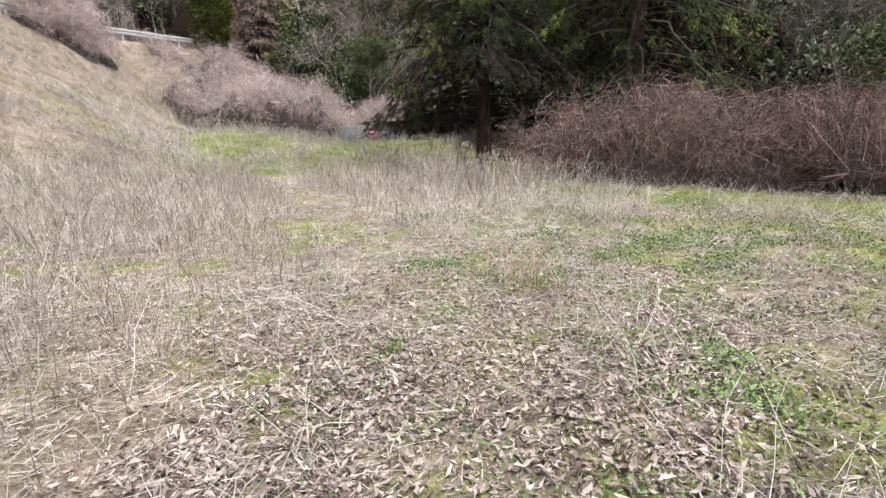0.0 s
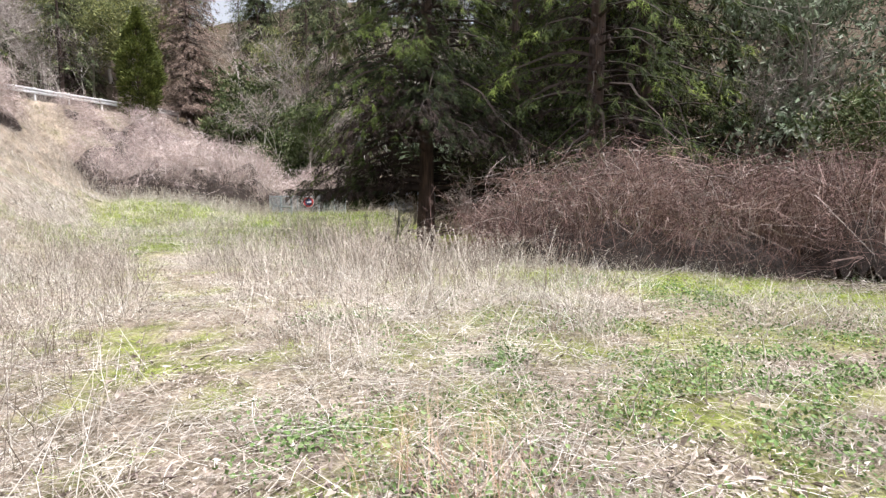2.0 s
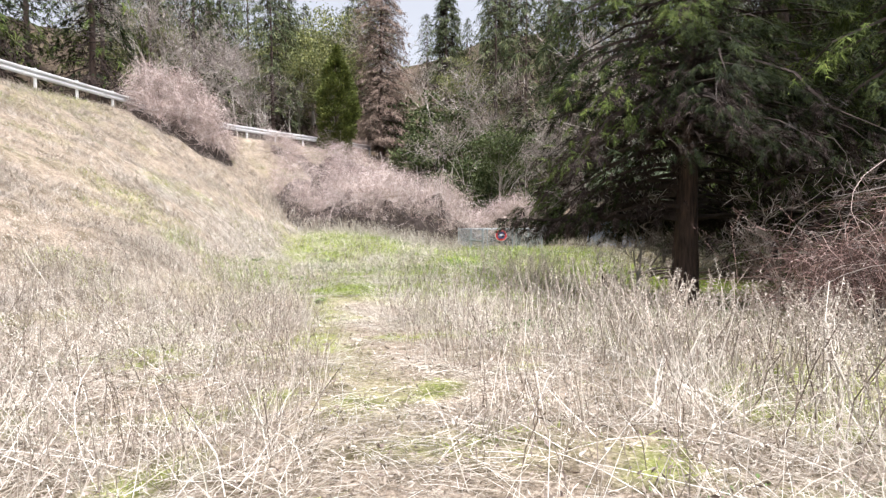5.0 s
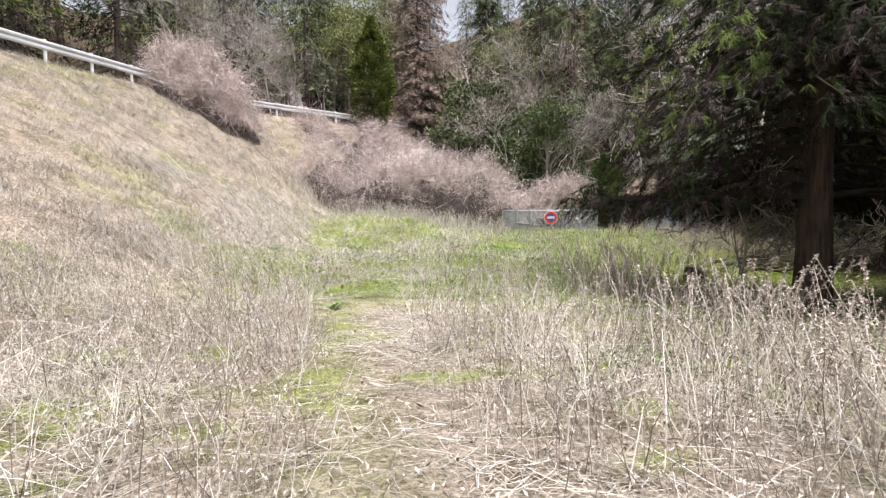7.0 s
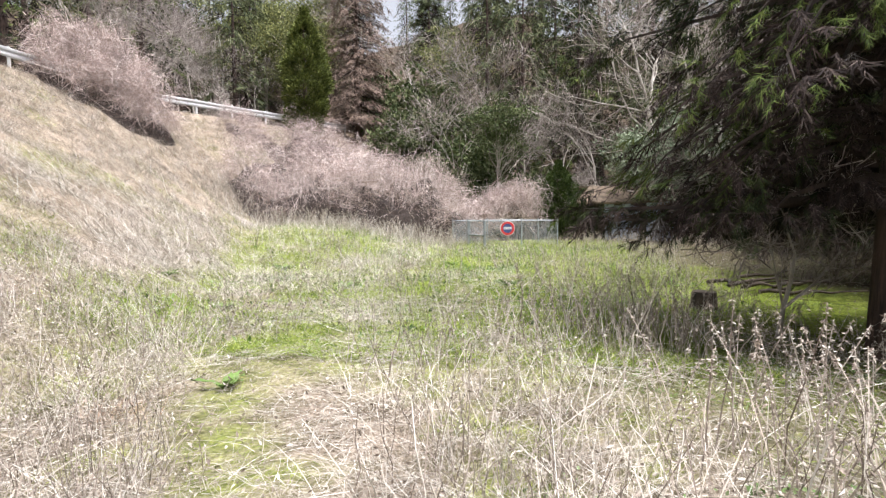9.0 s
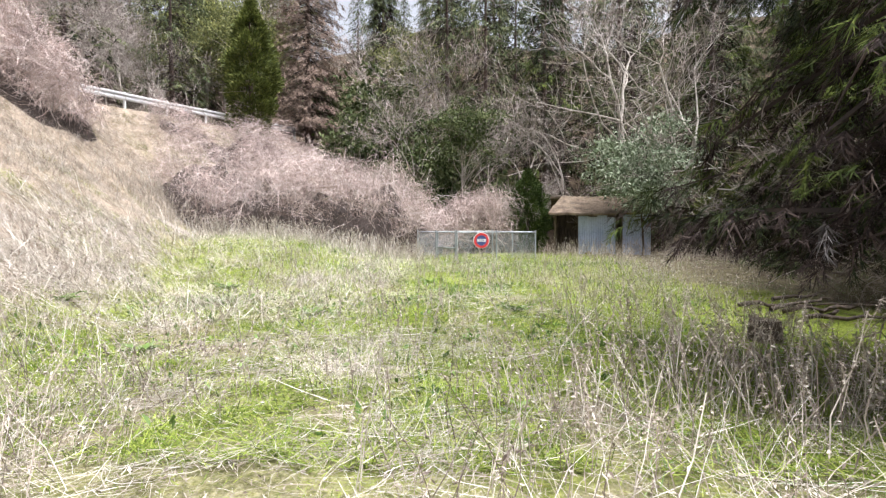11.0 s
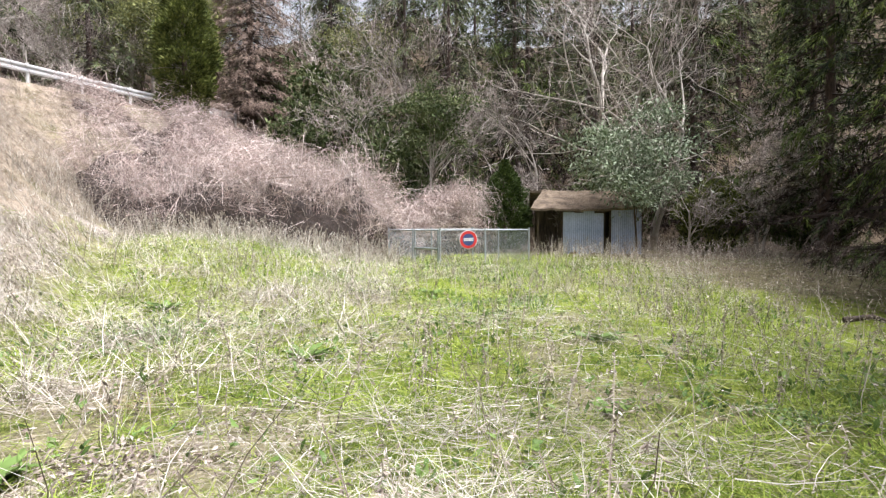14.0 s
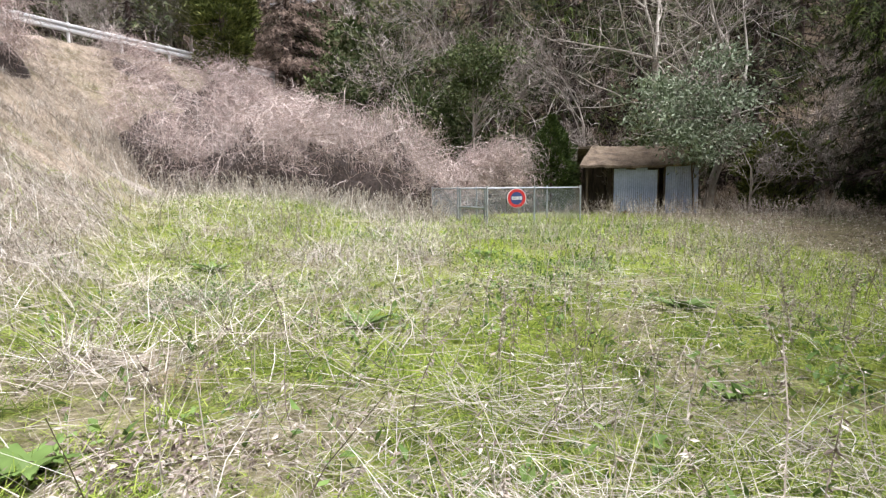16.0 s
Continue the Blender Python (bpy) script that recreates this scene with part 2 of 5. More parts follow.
def tubes(points, radii, sides=5):
    """Round limbs: points (n, s, 3), radii (n, s)."""
    n, s, _ = points.shape
    along = unit(points[:, -1] - points[:, 0])
    ref = np.where(np.abs(along[:, 2:3]) > 0.8, np.array([[1.0, 0, 0]]), np.array([[0, 0, 1.0]]))
    a = unit(np.cross(along, ref))
    b = np.cross(along, a)
    ang = np.arange(sides) * 2 * np.pi / sides
    ring = a[:, None, :] * np.cos(ang)[None, :, None] + b[:, None, :] * np.sin(ang)[None, :, None]
    verts = (points[:, :, None, :] + ring[:, None, :, :] * radii[:, :, None, None]).reshape(-1, 3)
    i, j, k = np.meshgrid(np.arange(n), np.arange(s - 1), np.arange(sides), indexing="ij")
    lo, hi, k2 = (i * s + j) * sides, (i * s + j + 1) * sides, (k + 1) % sides
    return verts, np.stack([lo + k, lo + k2, hi + k2, hi + k], axis=-1).reshape(-1, 4)


def leaves(at, way, flat, length, width, fold=0.0):
    """Lozenge leaves: base point, direction, flat side's normal."""
    way = unit(way)
    side = unit(np.cross(way, flat))
    up = np.cross(side, way)
    length, width = np.asarray(length)[:, None], np.asarray(width)[:, None]
    mid = at + way * length * 0.45
    verts = np.stack([at, mid - side * width * 0.5 + up * width * fold, at + way * length, mid + side * width * 0.5 + up * width * fold], axis=1).reshape(-1, 3)
    return verts, np.arange(len(at) * 4).reshape(-1, 4)


def curled(at, way, flat, length, width, fold, curl, belly):
    """Dry leaves folded along the midrib, with a curling tip: four facets each."""
    way = unit(way)
    side = unit(np.cross(way, flat))
    up = np.cross(side, way)
    length, width, fold, curl, belly = [np.asarray(v)[:, None] for v in (length, width, fold, curl, belly)]
    mid = at + way * length * belly
    skew = way * length * 0.12 * np.sign(curl)
    verts = np.stack([at, mid - side * width * 0.5 + up * width * fold - skew, at + way * length + up * length * curl, mid + side * width * 0.45 + up * width * fold * 0.6 + skew, mid - up * width * 0.08], axis=1).reshape(-1, 3)
    b = np.arange(len(at))[:, None] * 5
    return verts, np.concatenate([b + np.array([k]) for k in ([0, 4, 1], [1, 4, 2], [2, 4, 3], [3, 4, 0])])


def tilted(n, up=0.0, spread=1.0, gen=None):
    g = gen or rng
    v = g.normal(size=(n, 3)) * spread
    v[:, 2] += up
    return unit(v)


def lattice(ix, iy, seed):
    h = (ix * 374761393 + iy * 668265263 + seed * 974711) & 0x7FFFFFFF
    h = ((h ^ (h >> 13)) * 1274126177) & 0x7FFFFFFF
    return ((h ^ (h >> 16)) & 0xFFFF) / 65535.0


def patchy(x, y, size, seed=0):
    """Smooth noise, 0 to 1, with lumps of about that size in metres."""
    x, y = np.asarray(x, dtype=float), np.asarray(y, dtype=float)
    total, weight = 0.0, 0.0
    for octave in range(3):
        u, v = x / size * 2 ** octave, y / size * 2 ** octave
        iu, iv = np.floor(u).astype(np.int64), np.floor(v).astype(np.int64)
        fu, fv = u - iu, v - iv
        fu, fv = fu * fu * (3 - 2 * fu), fv * fv * (3 - 2 * fv)
        a, b = lattice(iu, iv, seed + octave), lattice(iu + 1, iv, seed + octave)
        c, d = lattice(iu, iv + 1, seed + octave), lattice(iu + 1, iv + 1, seed + octave)
        total = total + ((a + (b - a) * fu) + ((c + (d - c) * fu) - (a + (b - a) * fu)) * fv) * 0.5 ** octave
        weight += 0.5 ** octave
    return total / weight


def ease(a, b, v):
    k = np.clip((np.asarray(v, dtype=float) - a) / (b - a), 0, 1)
    return k * k * (3 - 2 * k)


# ---- the lie of the land ----
ROAD_Z = 6.75


def toe(y):
    """x of the foot of the road bank."""
    return np.interp(y, [-20, 10, 16, 24, 30, 34, 38, 46, 60], [-6.0, -6.2, -6.8, -9.5, -12.5, -14.4, -14.6, -9.5, -2.0])


def brow(y):
    """x of the bank's upper edge, along the guard rail."""
    return np.interp(y, [-20, 38, 42, 45, 50, 60, 80], [-21.4, -21.2, -19.4, -17.9, -15.6, -11.0, -4.0])


def height(x, y):
    x, y = np.asarray(x, dtype=float), np.asarray(y, dtype=float)
    field = 0.10 * ease(24, 34, y) - 0.06 * ease(8, 14, y) + (patchy(x, y, 1.6, 3) - 0.5) * 0.12
    field = field - 0.32 * ease(-3.0, 0.5, x) * ease(15, 20, y) * (1 - ease(26, 33, y))
    rise = 0.85 * ease(-5.5, -12.0, x) * ease(24, 34, y)
    u = np.clip((toe(y) - x) / np.maximum(toe(y) - brow(y), 1.0), 0, 1.0)
    bank = (ROAD_Z - rise) * (0.75 * u + 0.25 * u * u * (3 - 2 * u)) + (patchy(x, y, 0.9, 6) - 0.5) * 0.3 * ease(0.05, 0.2, u) * (1 - ease(0.9, 1.0, u)) + (patchy(x, y, 2.5, 5) - 0.5) * 0.5 * ease(0.02, 0.3, u) * (1 - ease(0.9, 1.0, u))
    west = 0.5 * np.maximum(-27.5 - 0.15 * np.maximum(y - 45, 0) - x, 0)
    north = 0.42 * np.maximum(y - 46 - 0.6 * np.maximum(-x - 8, 0), 0) * (1 - ease(0.6, 1.0, u) * (1 - ease(54, 62, y)))
    east = 0.4 * np.maximum(x - 13 - 0.1 * np.maximum(y, 0), 0)
    rough = (patchy(x, y, 9, 8) - 0.5) * 1.5 * ease(0, 6, west + north + east)
    return np.minimum(field + rise + bank + west + north + east, 42) + rough


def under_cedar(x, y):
    """The mossy ground below the big cedar's crown, where the cedar's shade is painted too."""
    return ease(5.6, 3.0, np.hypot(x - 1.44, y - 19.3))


def moss_bed(x, y):
    """Bright moss round the stump, beyond the big cedar."""
    return ease(1.0, 0.55, np.hypot((x - 1.0) / 4.2, (y - 25.0) / 5.4) + (patchy(x, y, 0.9, 35) - 0.5) * 0.5)


def greenness(x, y):
    n, f = patchy(x, y, 1.3, 11), patchy(x, y, 0.4, 12)
    lawn_part = ease(15.5, 20.5, y + (n - 0.5) * 6 - 0.25 * (x + 5)) * ease(-13.5, -9.0, x + (n - 0.5) * 3 + 0.25 * (y - 24)) * (0.72 + 0.28 * ease(0.2, 0.55, f))
    verge = ease(2.0, 0.5, np.abs(x * 0.62 + y * 0.78 - 11.9)) * ease(1.0, 3.0, x) * 0.95
    east_side = ease(-0.6, 1.6, x + (n - 0.5) * 2.5) * 0.62 * ease(0.42, 0.6, f)
    spots = ease(0.56, 0.7, f) * 0.75
    path = ease(0.5, 0.1, np.abs(x - np.interp(y, [9, 11, 12, 13.6, 18.5, 24], [-2.2, -2.6, -3.0, -4.0, -6.3, -8.4]) + (n - 0.5) * 0.9)) * ease(9.5, 12, y) * 0.65 * (0.35 + 0.65 * ease(0.35, 0.55, f))
    bank = ease(0.42, 0.75, patchy(x, y, 1.6, 14)) * 0.16
    g = np.maximum.reduce([lawn_part, verge, east_side, spots, path, 0.75 * under_cedar(x, y)])
    on_bank = ease(0.0, 1.5, toe(y) - x)
    bare_spot = 1 - 0.75 * ease(0.6, 0.72, patchy(x, y, 0.8, 15))
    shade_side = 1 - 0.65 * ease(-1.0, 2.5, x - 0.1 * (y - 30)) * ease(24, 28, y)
    return np.clip(np.maximum(g * bare_spot * shade_side, 0.95 * moss_bed(x, y)) * (1 - on_bank) + bank * on_bank, 0, 1)


def littered(x, y):
    n = patchy(x, y, 1.1, 21)
    return ease(6.4, 3.2, y + (n - 0.5) * 3.5) * ease(-2.4, -0.4, x + (n - 0.5) * 2.4) * (1 - 0.7 * ease(1.0, 2.6, x + (n - 0.5) * 2)) + 0.06 * ease(0.62, 0.8, n) * ease(12, 7, y)


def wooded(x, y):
    # forest floor, plus shade painted below the cedar and at the thicket's foot
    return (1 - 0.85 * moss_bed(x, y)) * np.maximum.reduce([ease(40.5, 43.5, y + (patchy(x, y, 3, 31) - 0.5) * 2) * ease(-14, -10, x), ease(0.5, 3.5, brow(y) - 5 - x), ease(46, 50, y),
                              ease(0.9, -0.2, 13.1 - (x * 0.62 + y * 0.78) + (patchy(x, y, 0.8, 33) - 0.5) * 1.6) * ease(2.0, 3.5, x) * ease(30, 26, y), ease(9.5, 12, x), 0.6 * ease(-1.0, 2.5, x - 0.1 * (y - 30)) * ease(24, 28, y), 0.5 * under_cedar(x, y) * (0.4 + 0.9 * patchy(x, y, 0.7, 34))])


def axis(lo, hi, step, far):
    grow = np.cumsum(np.geomspace(step * 2, far / 4, 22))
    return np.concatenate([(lo - grow)[::-1], np.arange(lo, hi, step), hi + grow])


gx, gy = np.meshgrid(axis(-32, 16, 0.3, 700), axis(-5, 50, 0.3, 700), indexing="ij")
nx, ny = gx.shape
ground_points = np.stack([gx, gy, height(gx, gy)], axis=-1).reshape(-1, 3)
cell = (np.arange(nx - 1)[:, None] * ny + np.arange(ny - 1)[None, :]).reshape(-1)
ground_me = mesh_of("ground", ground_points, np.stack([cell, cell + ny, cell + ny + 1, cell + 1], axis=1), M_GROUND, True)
for mask, values in (("green", greenness(gx, gy)), ("woods_shade", wooded(gx, gy))):
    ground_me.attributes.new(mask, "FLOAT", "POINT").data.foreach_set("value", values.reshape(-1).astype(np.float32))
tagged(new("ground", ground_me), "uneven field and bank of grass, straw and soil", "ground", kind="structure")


def on_ground(x, y, lift=0.0):
    x, y = np.asarray(x, dtype=float), np.asarray(y, dtype=float)
    return np.stack([x, y, height(x, y) + lift], axis=-1)


# the road on the shelf above the bank
ry_ = np.arange(-10, 62, 1.5)
left_edge = np.stack([brow(ry_) - 5.6, ry_, np.full_like(ry_, ROAD_Z + 0.06)], axis=1)
right_edge = np.stack([brow(ry_) - 1.0, ry_, np.full_like(ry_, ROAD_Z + 0.06)], axis=1)
rv = np.concatenate([left_edge, right_edge, left_edge - (0, 0, 0.5), right_edge - (0, 0, 0.5)])
m_ = len(ry_)
k_ = np.arange(m_ - 1)
rf = np.concatenate([np.stack([k_, m_ + k_, m_ + k_ + 1, k_ + 1], axis=1), np.stack([m_ + k_, 3 * m_ + k_, 3 * m_ + k_ + 1, m_ + k_ + 1], axis=1), np.stack([k_, k_ + 1, 2 * m_ + k_ + 1, 2 * m_ + k_], axis=1)])
tagged(part("road", (rv, rf), M_ASPHALT), "narrow grey asphalt road on the bank", "road", kind="structure")

# ---- trees ----


def tree(name, label, category="tree", group=""):
    return tagged(new(name), label, category, group)


def trunk_of(gen, tall, radius, lean=0.02, sides=12, flare=1.5, rings=9):
    z = np.linspace(0, 1, rings)
    pts = np.zeros((1, rings, 3))
    pts[0, :, 2] = z * tall - 0.3 * (z == 0)
    pts[0, :, :2] = np.cumsum(gen.normal(size=(rings, 2)), axis=0) * lean * tall / rings
    pts[0, 0, :2] = 0
    r = radius * (1 - z * 0.93)
    r[0] *= flare
    return tubes(pts, r[None, :], sides)


def conifer(seed, tall, low, reach, branches, sprays, sprigs, spray, droop, trunk_r, dead_to=0.0, dead_share=0.9, taper=0.8, clear=None, nodes=9, spikes=4, spike_w=0.13, crowd=1.15, fresh_from=0.44):
    """A cedar: trunk, drooping limbs, feathery sprays. Gives trunk, limbs, living and dead sprays."""
    g = np.random.default_rng(seed)
    trunk = trunk_of(g, tall, trunk_r, flare=1.3)
    u = (np.arange(branches) + g.random(branches)) / branches
    z0 = low + (tall - low) * u ** crowd
    rad = reach * np.clip(1 - (z0 - low) / (tall - low), 0.03, 1) ** taper * g.uniform(0.65, 1.12, branches)
    az = np.arange(branches) * 2.39996 + g.normal(size=branches) * 0.3
    if clear is not None:
        off = (np.degrees(az) - clear + 180) % 360 - 180
        front = np.abs(off) < 70
        z0 = np.where(front & (z0 < 3.6), z0 + 2.0, z0)
    out = np.stack([np.cos(az), np.sin(az), np.zeros(branches)], axis=1)
    s = np.linspace(0, 1, 6)
    fall = droop * g.uniform(0.6, 1.5, branches)
    limb = out[:, None, :] * (rad[:, None] * s)[:, :, None]
    limb[:, :, 2] += z0[:, None] + rad[:, None] * (0.22 * s - fall[:, None] * s ** 2)[:, :]
    limb[:, :, :2] += g.normal(size=(branches, 6, 2)) * 0.05 * s[None, :, None] * rad[:, None, None]
    step = 1 if reach > 3.35 else 5
    floor_z = 1.0 + 0.35 * g.random(branches)
    if clear is not None:
        floor_z += 0.6 + 1.1 * front
    limb[:, :, 2] = np.maximum(limb[:, :, 2], floor_z[:, None])
    limbs = tubes(limb[:, ::step], ((0.012 + 0.013 * rad[:, None]) * (1.05 - s))[:, ::step], 3)
    n = branches * sprays
    who = np.repeat(np.arange(branches), sprays)
    node = g.integers(1, nodes + 1, n)
    t = np.clip(((node + 0.0) / nodes) ** 0.7 + g.normal(size=n) * 0.025, 0.05, 1.0)
    seg = np.minimum((t * 5).astype(int), 4)
    f = (t * 5 - seg)[:, None]
    p = limb[who, seg] * (1 - f) + limb[who, seg + 1] * f
    o = out[who]
    side = np.stack([-o[:, 1], o[:, 0], np.zeros(n)], axis=1)
    swing = np.where((node + who) % 2 == 0, 1, -1) * (0.55 + 0.25 * np.sin(who * 7.1 + node * 3.3)) * (t < 0.97) + g.normal(size=n) * 0.3
    d = unit(o * g.uniform(0.4, 1.0, n)[:, None] + side * swing[:, None] + np.array([0, 0, 1.0]) * g.normal(-0.35, 0.35, n)[:, None])
    p = p + side * (swing * 0.3 * rad[who] * (1.15 - t * 0.8))[:, None] + g.normal(size=(n, 3)) * 0.05
    length = spray * g.uniform(0.6, 1.4, n)
    m = n * sprigs
    w = np.repeat(np.arange(n), sprigs)
    along = np.tile(np.linspace(0.0, 0.95, sprigs), n)
    d2 = d.copy()
    d2[:, 2] -= 0.55
    ax = unit(d2)
    base = p[w] + (d[w] * (1 - along)[:, None] + ax[w] * along[:, None]) * (length[w] * along)[:, None]
    across = unit(np.cross(d[w], np.array([0, 0, 1.0])) + g.normal(size=(m, 3)) * 0.35)
    sign = np.where(np.arange(m) % 2 == 0, 1.0, -1.0)
    way = unit(d2[w] + across * (sign * (0.85 - 0.4 * along))[:, None] + g.normal(size=(m, 3)) * 0.12)
    size = length[w] * g.uniform(0.35, 0.6, m) * (1.1 - 0.5 * along)
    fan = []
    lift = unit(np.cross(way, across) + g.normal(size=(m, 3)) * 0.3)
    edge = unit(np.cross(way, lift))
    for k in range(spikes):
        turn = (k / (spikes - 1) - 0.5) * 1.5 + g.normal(size=m) * 0.12
        dirn = unit(way * np.cos(turn)[:, None] + edge * np.sin(turn)[:, None] + lift * g.normal(size=m)[:, None] * 0.25)
        foot = base + way * (size * 0.12 * k)[:, None]
        wide = edge * (size * spike_w * 0.5)[:, None]
        tip = foot + dirn * (size * (1 - 0.35 * np.abs(turn)) * g.uniform(0.8, 1.15, m))[:, None]
        tip[:, 2] -= size * 0.15
        fan.append(np.stack([foot - wide, foot + wide, tip], axis=1))
    fan = np.stack(fan, axis=1)
    # low sprays are dead; those by the trunk also paint the crown's inner shade
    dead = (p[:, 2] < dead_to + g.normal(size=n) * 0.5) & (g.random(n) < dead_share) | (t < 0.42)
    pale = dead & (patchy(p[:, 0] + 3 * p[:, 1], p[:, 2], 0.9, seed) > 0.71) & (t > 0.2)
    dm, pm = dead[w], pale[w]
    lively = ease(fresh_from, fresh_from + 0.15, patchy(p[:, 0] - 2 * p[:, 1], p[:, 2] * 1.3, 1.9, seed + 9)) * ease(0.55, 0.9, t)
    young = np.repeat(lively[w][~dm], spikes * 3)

    def pick(mask):
        c = fan[mask].reshape(-1, 3)
        return c, np.arange(len(c)).reshape(-1, 3)

    return trunk, limbs, pick(~dm), pick(dm & ~pm), young, pick(pm)


def plant_conifer(name, label, spec, green, at, turn=0.0, dead_material=None, group="", lichen=None):
    trunk, limbs, live, dead, young, pale = spec
    ob = tree(name, label, "tree", group)
    part("trunk", trunk, M_BARK, ob, smooth=True)
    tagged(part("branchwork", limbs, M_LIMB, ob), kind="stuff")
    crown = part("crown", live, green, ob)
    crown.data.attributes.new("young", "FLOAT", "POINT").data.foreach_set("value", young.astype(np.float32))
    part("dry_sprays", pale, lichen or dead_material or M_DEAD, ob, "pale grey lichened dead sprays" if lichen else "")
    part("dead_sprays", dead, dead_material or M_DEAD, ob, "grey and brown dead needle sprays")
    ob.matrix_world = pose(*at, 0, 0, turn)
    return ob


def stand(x, y, sink=0.1):
    return (x, y, float(height(x, y)) - sink)


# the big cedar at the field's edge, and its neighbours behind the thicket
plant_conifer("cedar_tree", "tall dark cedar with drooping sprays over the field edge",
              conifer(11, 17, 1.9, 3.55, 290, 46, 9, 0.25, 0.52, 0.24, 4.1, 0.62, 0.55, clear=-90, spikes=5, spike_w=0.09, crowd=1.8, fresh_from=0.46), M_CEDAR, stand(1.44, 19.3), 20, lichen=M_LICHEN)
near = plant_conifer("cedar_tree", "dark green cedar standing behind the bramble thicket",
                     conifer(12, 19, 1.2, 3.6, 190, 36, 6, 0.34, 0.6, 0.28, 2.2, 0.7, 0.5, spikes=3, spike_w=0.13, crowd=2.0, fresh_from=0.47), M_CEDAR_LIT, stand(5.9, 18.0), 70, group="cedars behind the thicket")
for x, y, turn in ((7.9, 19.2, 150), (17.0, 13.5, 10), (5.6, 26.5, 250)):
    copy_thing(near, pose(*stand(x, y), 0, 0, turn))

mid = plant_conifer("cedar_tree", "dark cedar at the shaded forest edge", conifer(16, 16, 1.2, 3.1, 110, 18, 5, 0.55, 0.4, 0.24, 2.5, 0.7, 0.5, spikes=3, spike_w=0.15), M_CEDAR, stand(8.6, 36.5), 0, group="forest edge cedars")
# the last two stand out of view, added to shade the thicket's right end
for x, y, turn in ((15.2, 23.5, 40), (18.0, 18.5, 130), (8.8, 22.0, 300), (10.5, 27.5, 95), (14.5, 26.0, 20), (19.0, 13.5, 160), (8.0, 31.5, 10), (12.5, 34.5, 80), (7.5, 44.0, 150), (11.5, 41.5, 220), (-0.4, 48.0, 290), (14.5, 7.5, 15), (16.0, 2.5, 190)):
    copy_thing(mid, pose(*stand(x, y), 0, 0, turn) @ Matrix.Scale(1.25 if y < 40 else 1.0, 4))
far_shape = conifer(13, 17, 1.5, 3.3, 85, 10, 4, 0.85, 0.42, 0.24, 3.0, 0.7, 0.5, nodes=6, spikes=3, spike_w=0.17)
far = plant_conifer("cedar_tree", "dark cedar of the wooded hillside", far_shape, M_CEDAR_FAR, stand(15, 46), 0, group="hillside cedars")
# far shape in the dark green: shade behind the guard rail is painted in
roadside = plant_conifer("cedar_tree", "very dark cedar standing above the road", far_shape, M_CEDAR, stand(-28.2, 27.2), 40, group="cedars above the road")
hill = [(4.4, 49.5), (10, 49), (-4.0, 51), (1.6, 54), (-6.6, 54.5), (6.5, 57), (-1.5, 60), (12, 58),
        (-28.6, 24), (-30, 30.5), (-29.2, 37), (-33, 34), (-34, 26), (-29.5, 17.5), (-38, 64), (-29, 59), (-36, 51), (-31, 50), (-33.5, 43), (-41, 44), (-38, 20), (-42, 30), (-43, 70)]
g_hill = np.random.default_rng(5)
for row in range(3):
    for k in range(14):
        x, y = -58 + k * 7.0 + g_hill.uniform(-2.2, 2.2) + (row % 2) * 3, 66 + row * 10 + g_hill.uniform(-2, 2)
        gap = abs(x + 12.5 + 0.2 * (y - 60)) < 6.0
        if not gap and not (row == 0 and -30 < x < -15):
            hill.append((x, y))
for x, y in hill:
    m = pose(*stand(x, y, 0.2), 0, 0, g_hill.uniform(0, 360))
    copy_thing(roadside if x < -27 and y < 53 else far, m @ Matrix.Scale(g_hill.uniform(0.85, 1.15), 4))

plant_conifer("cedar_tree", "cedar with rusty brown dead-looking needles", conifer(14, 17, 0.4, 2.9, 300, 42, 5, 0.32, 0.55, 0.25, 0, 0, 0.4, spikes=3, spike_w=0.17), M_BROWN, stand(-15.0, 50.4), 0, M_BROWN)
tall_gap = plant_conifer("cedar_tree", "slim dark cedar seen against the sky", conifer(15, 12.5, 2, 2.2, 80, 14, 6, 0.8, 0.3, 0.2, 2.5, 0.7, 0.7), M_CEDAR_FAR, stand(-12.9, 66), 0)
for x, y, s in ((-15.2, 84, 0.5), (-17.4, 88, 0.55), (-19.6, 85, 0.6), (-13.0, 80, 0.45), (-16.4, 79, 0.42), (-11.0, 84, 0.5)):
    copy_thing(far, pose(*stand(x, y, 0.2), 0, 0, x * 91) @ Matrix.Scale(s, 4))


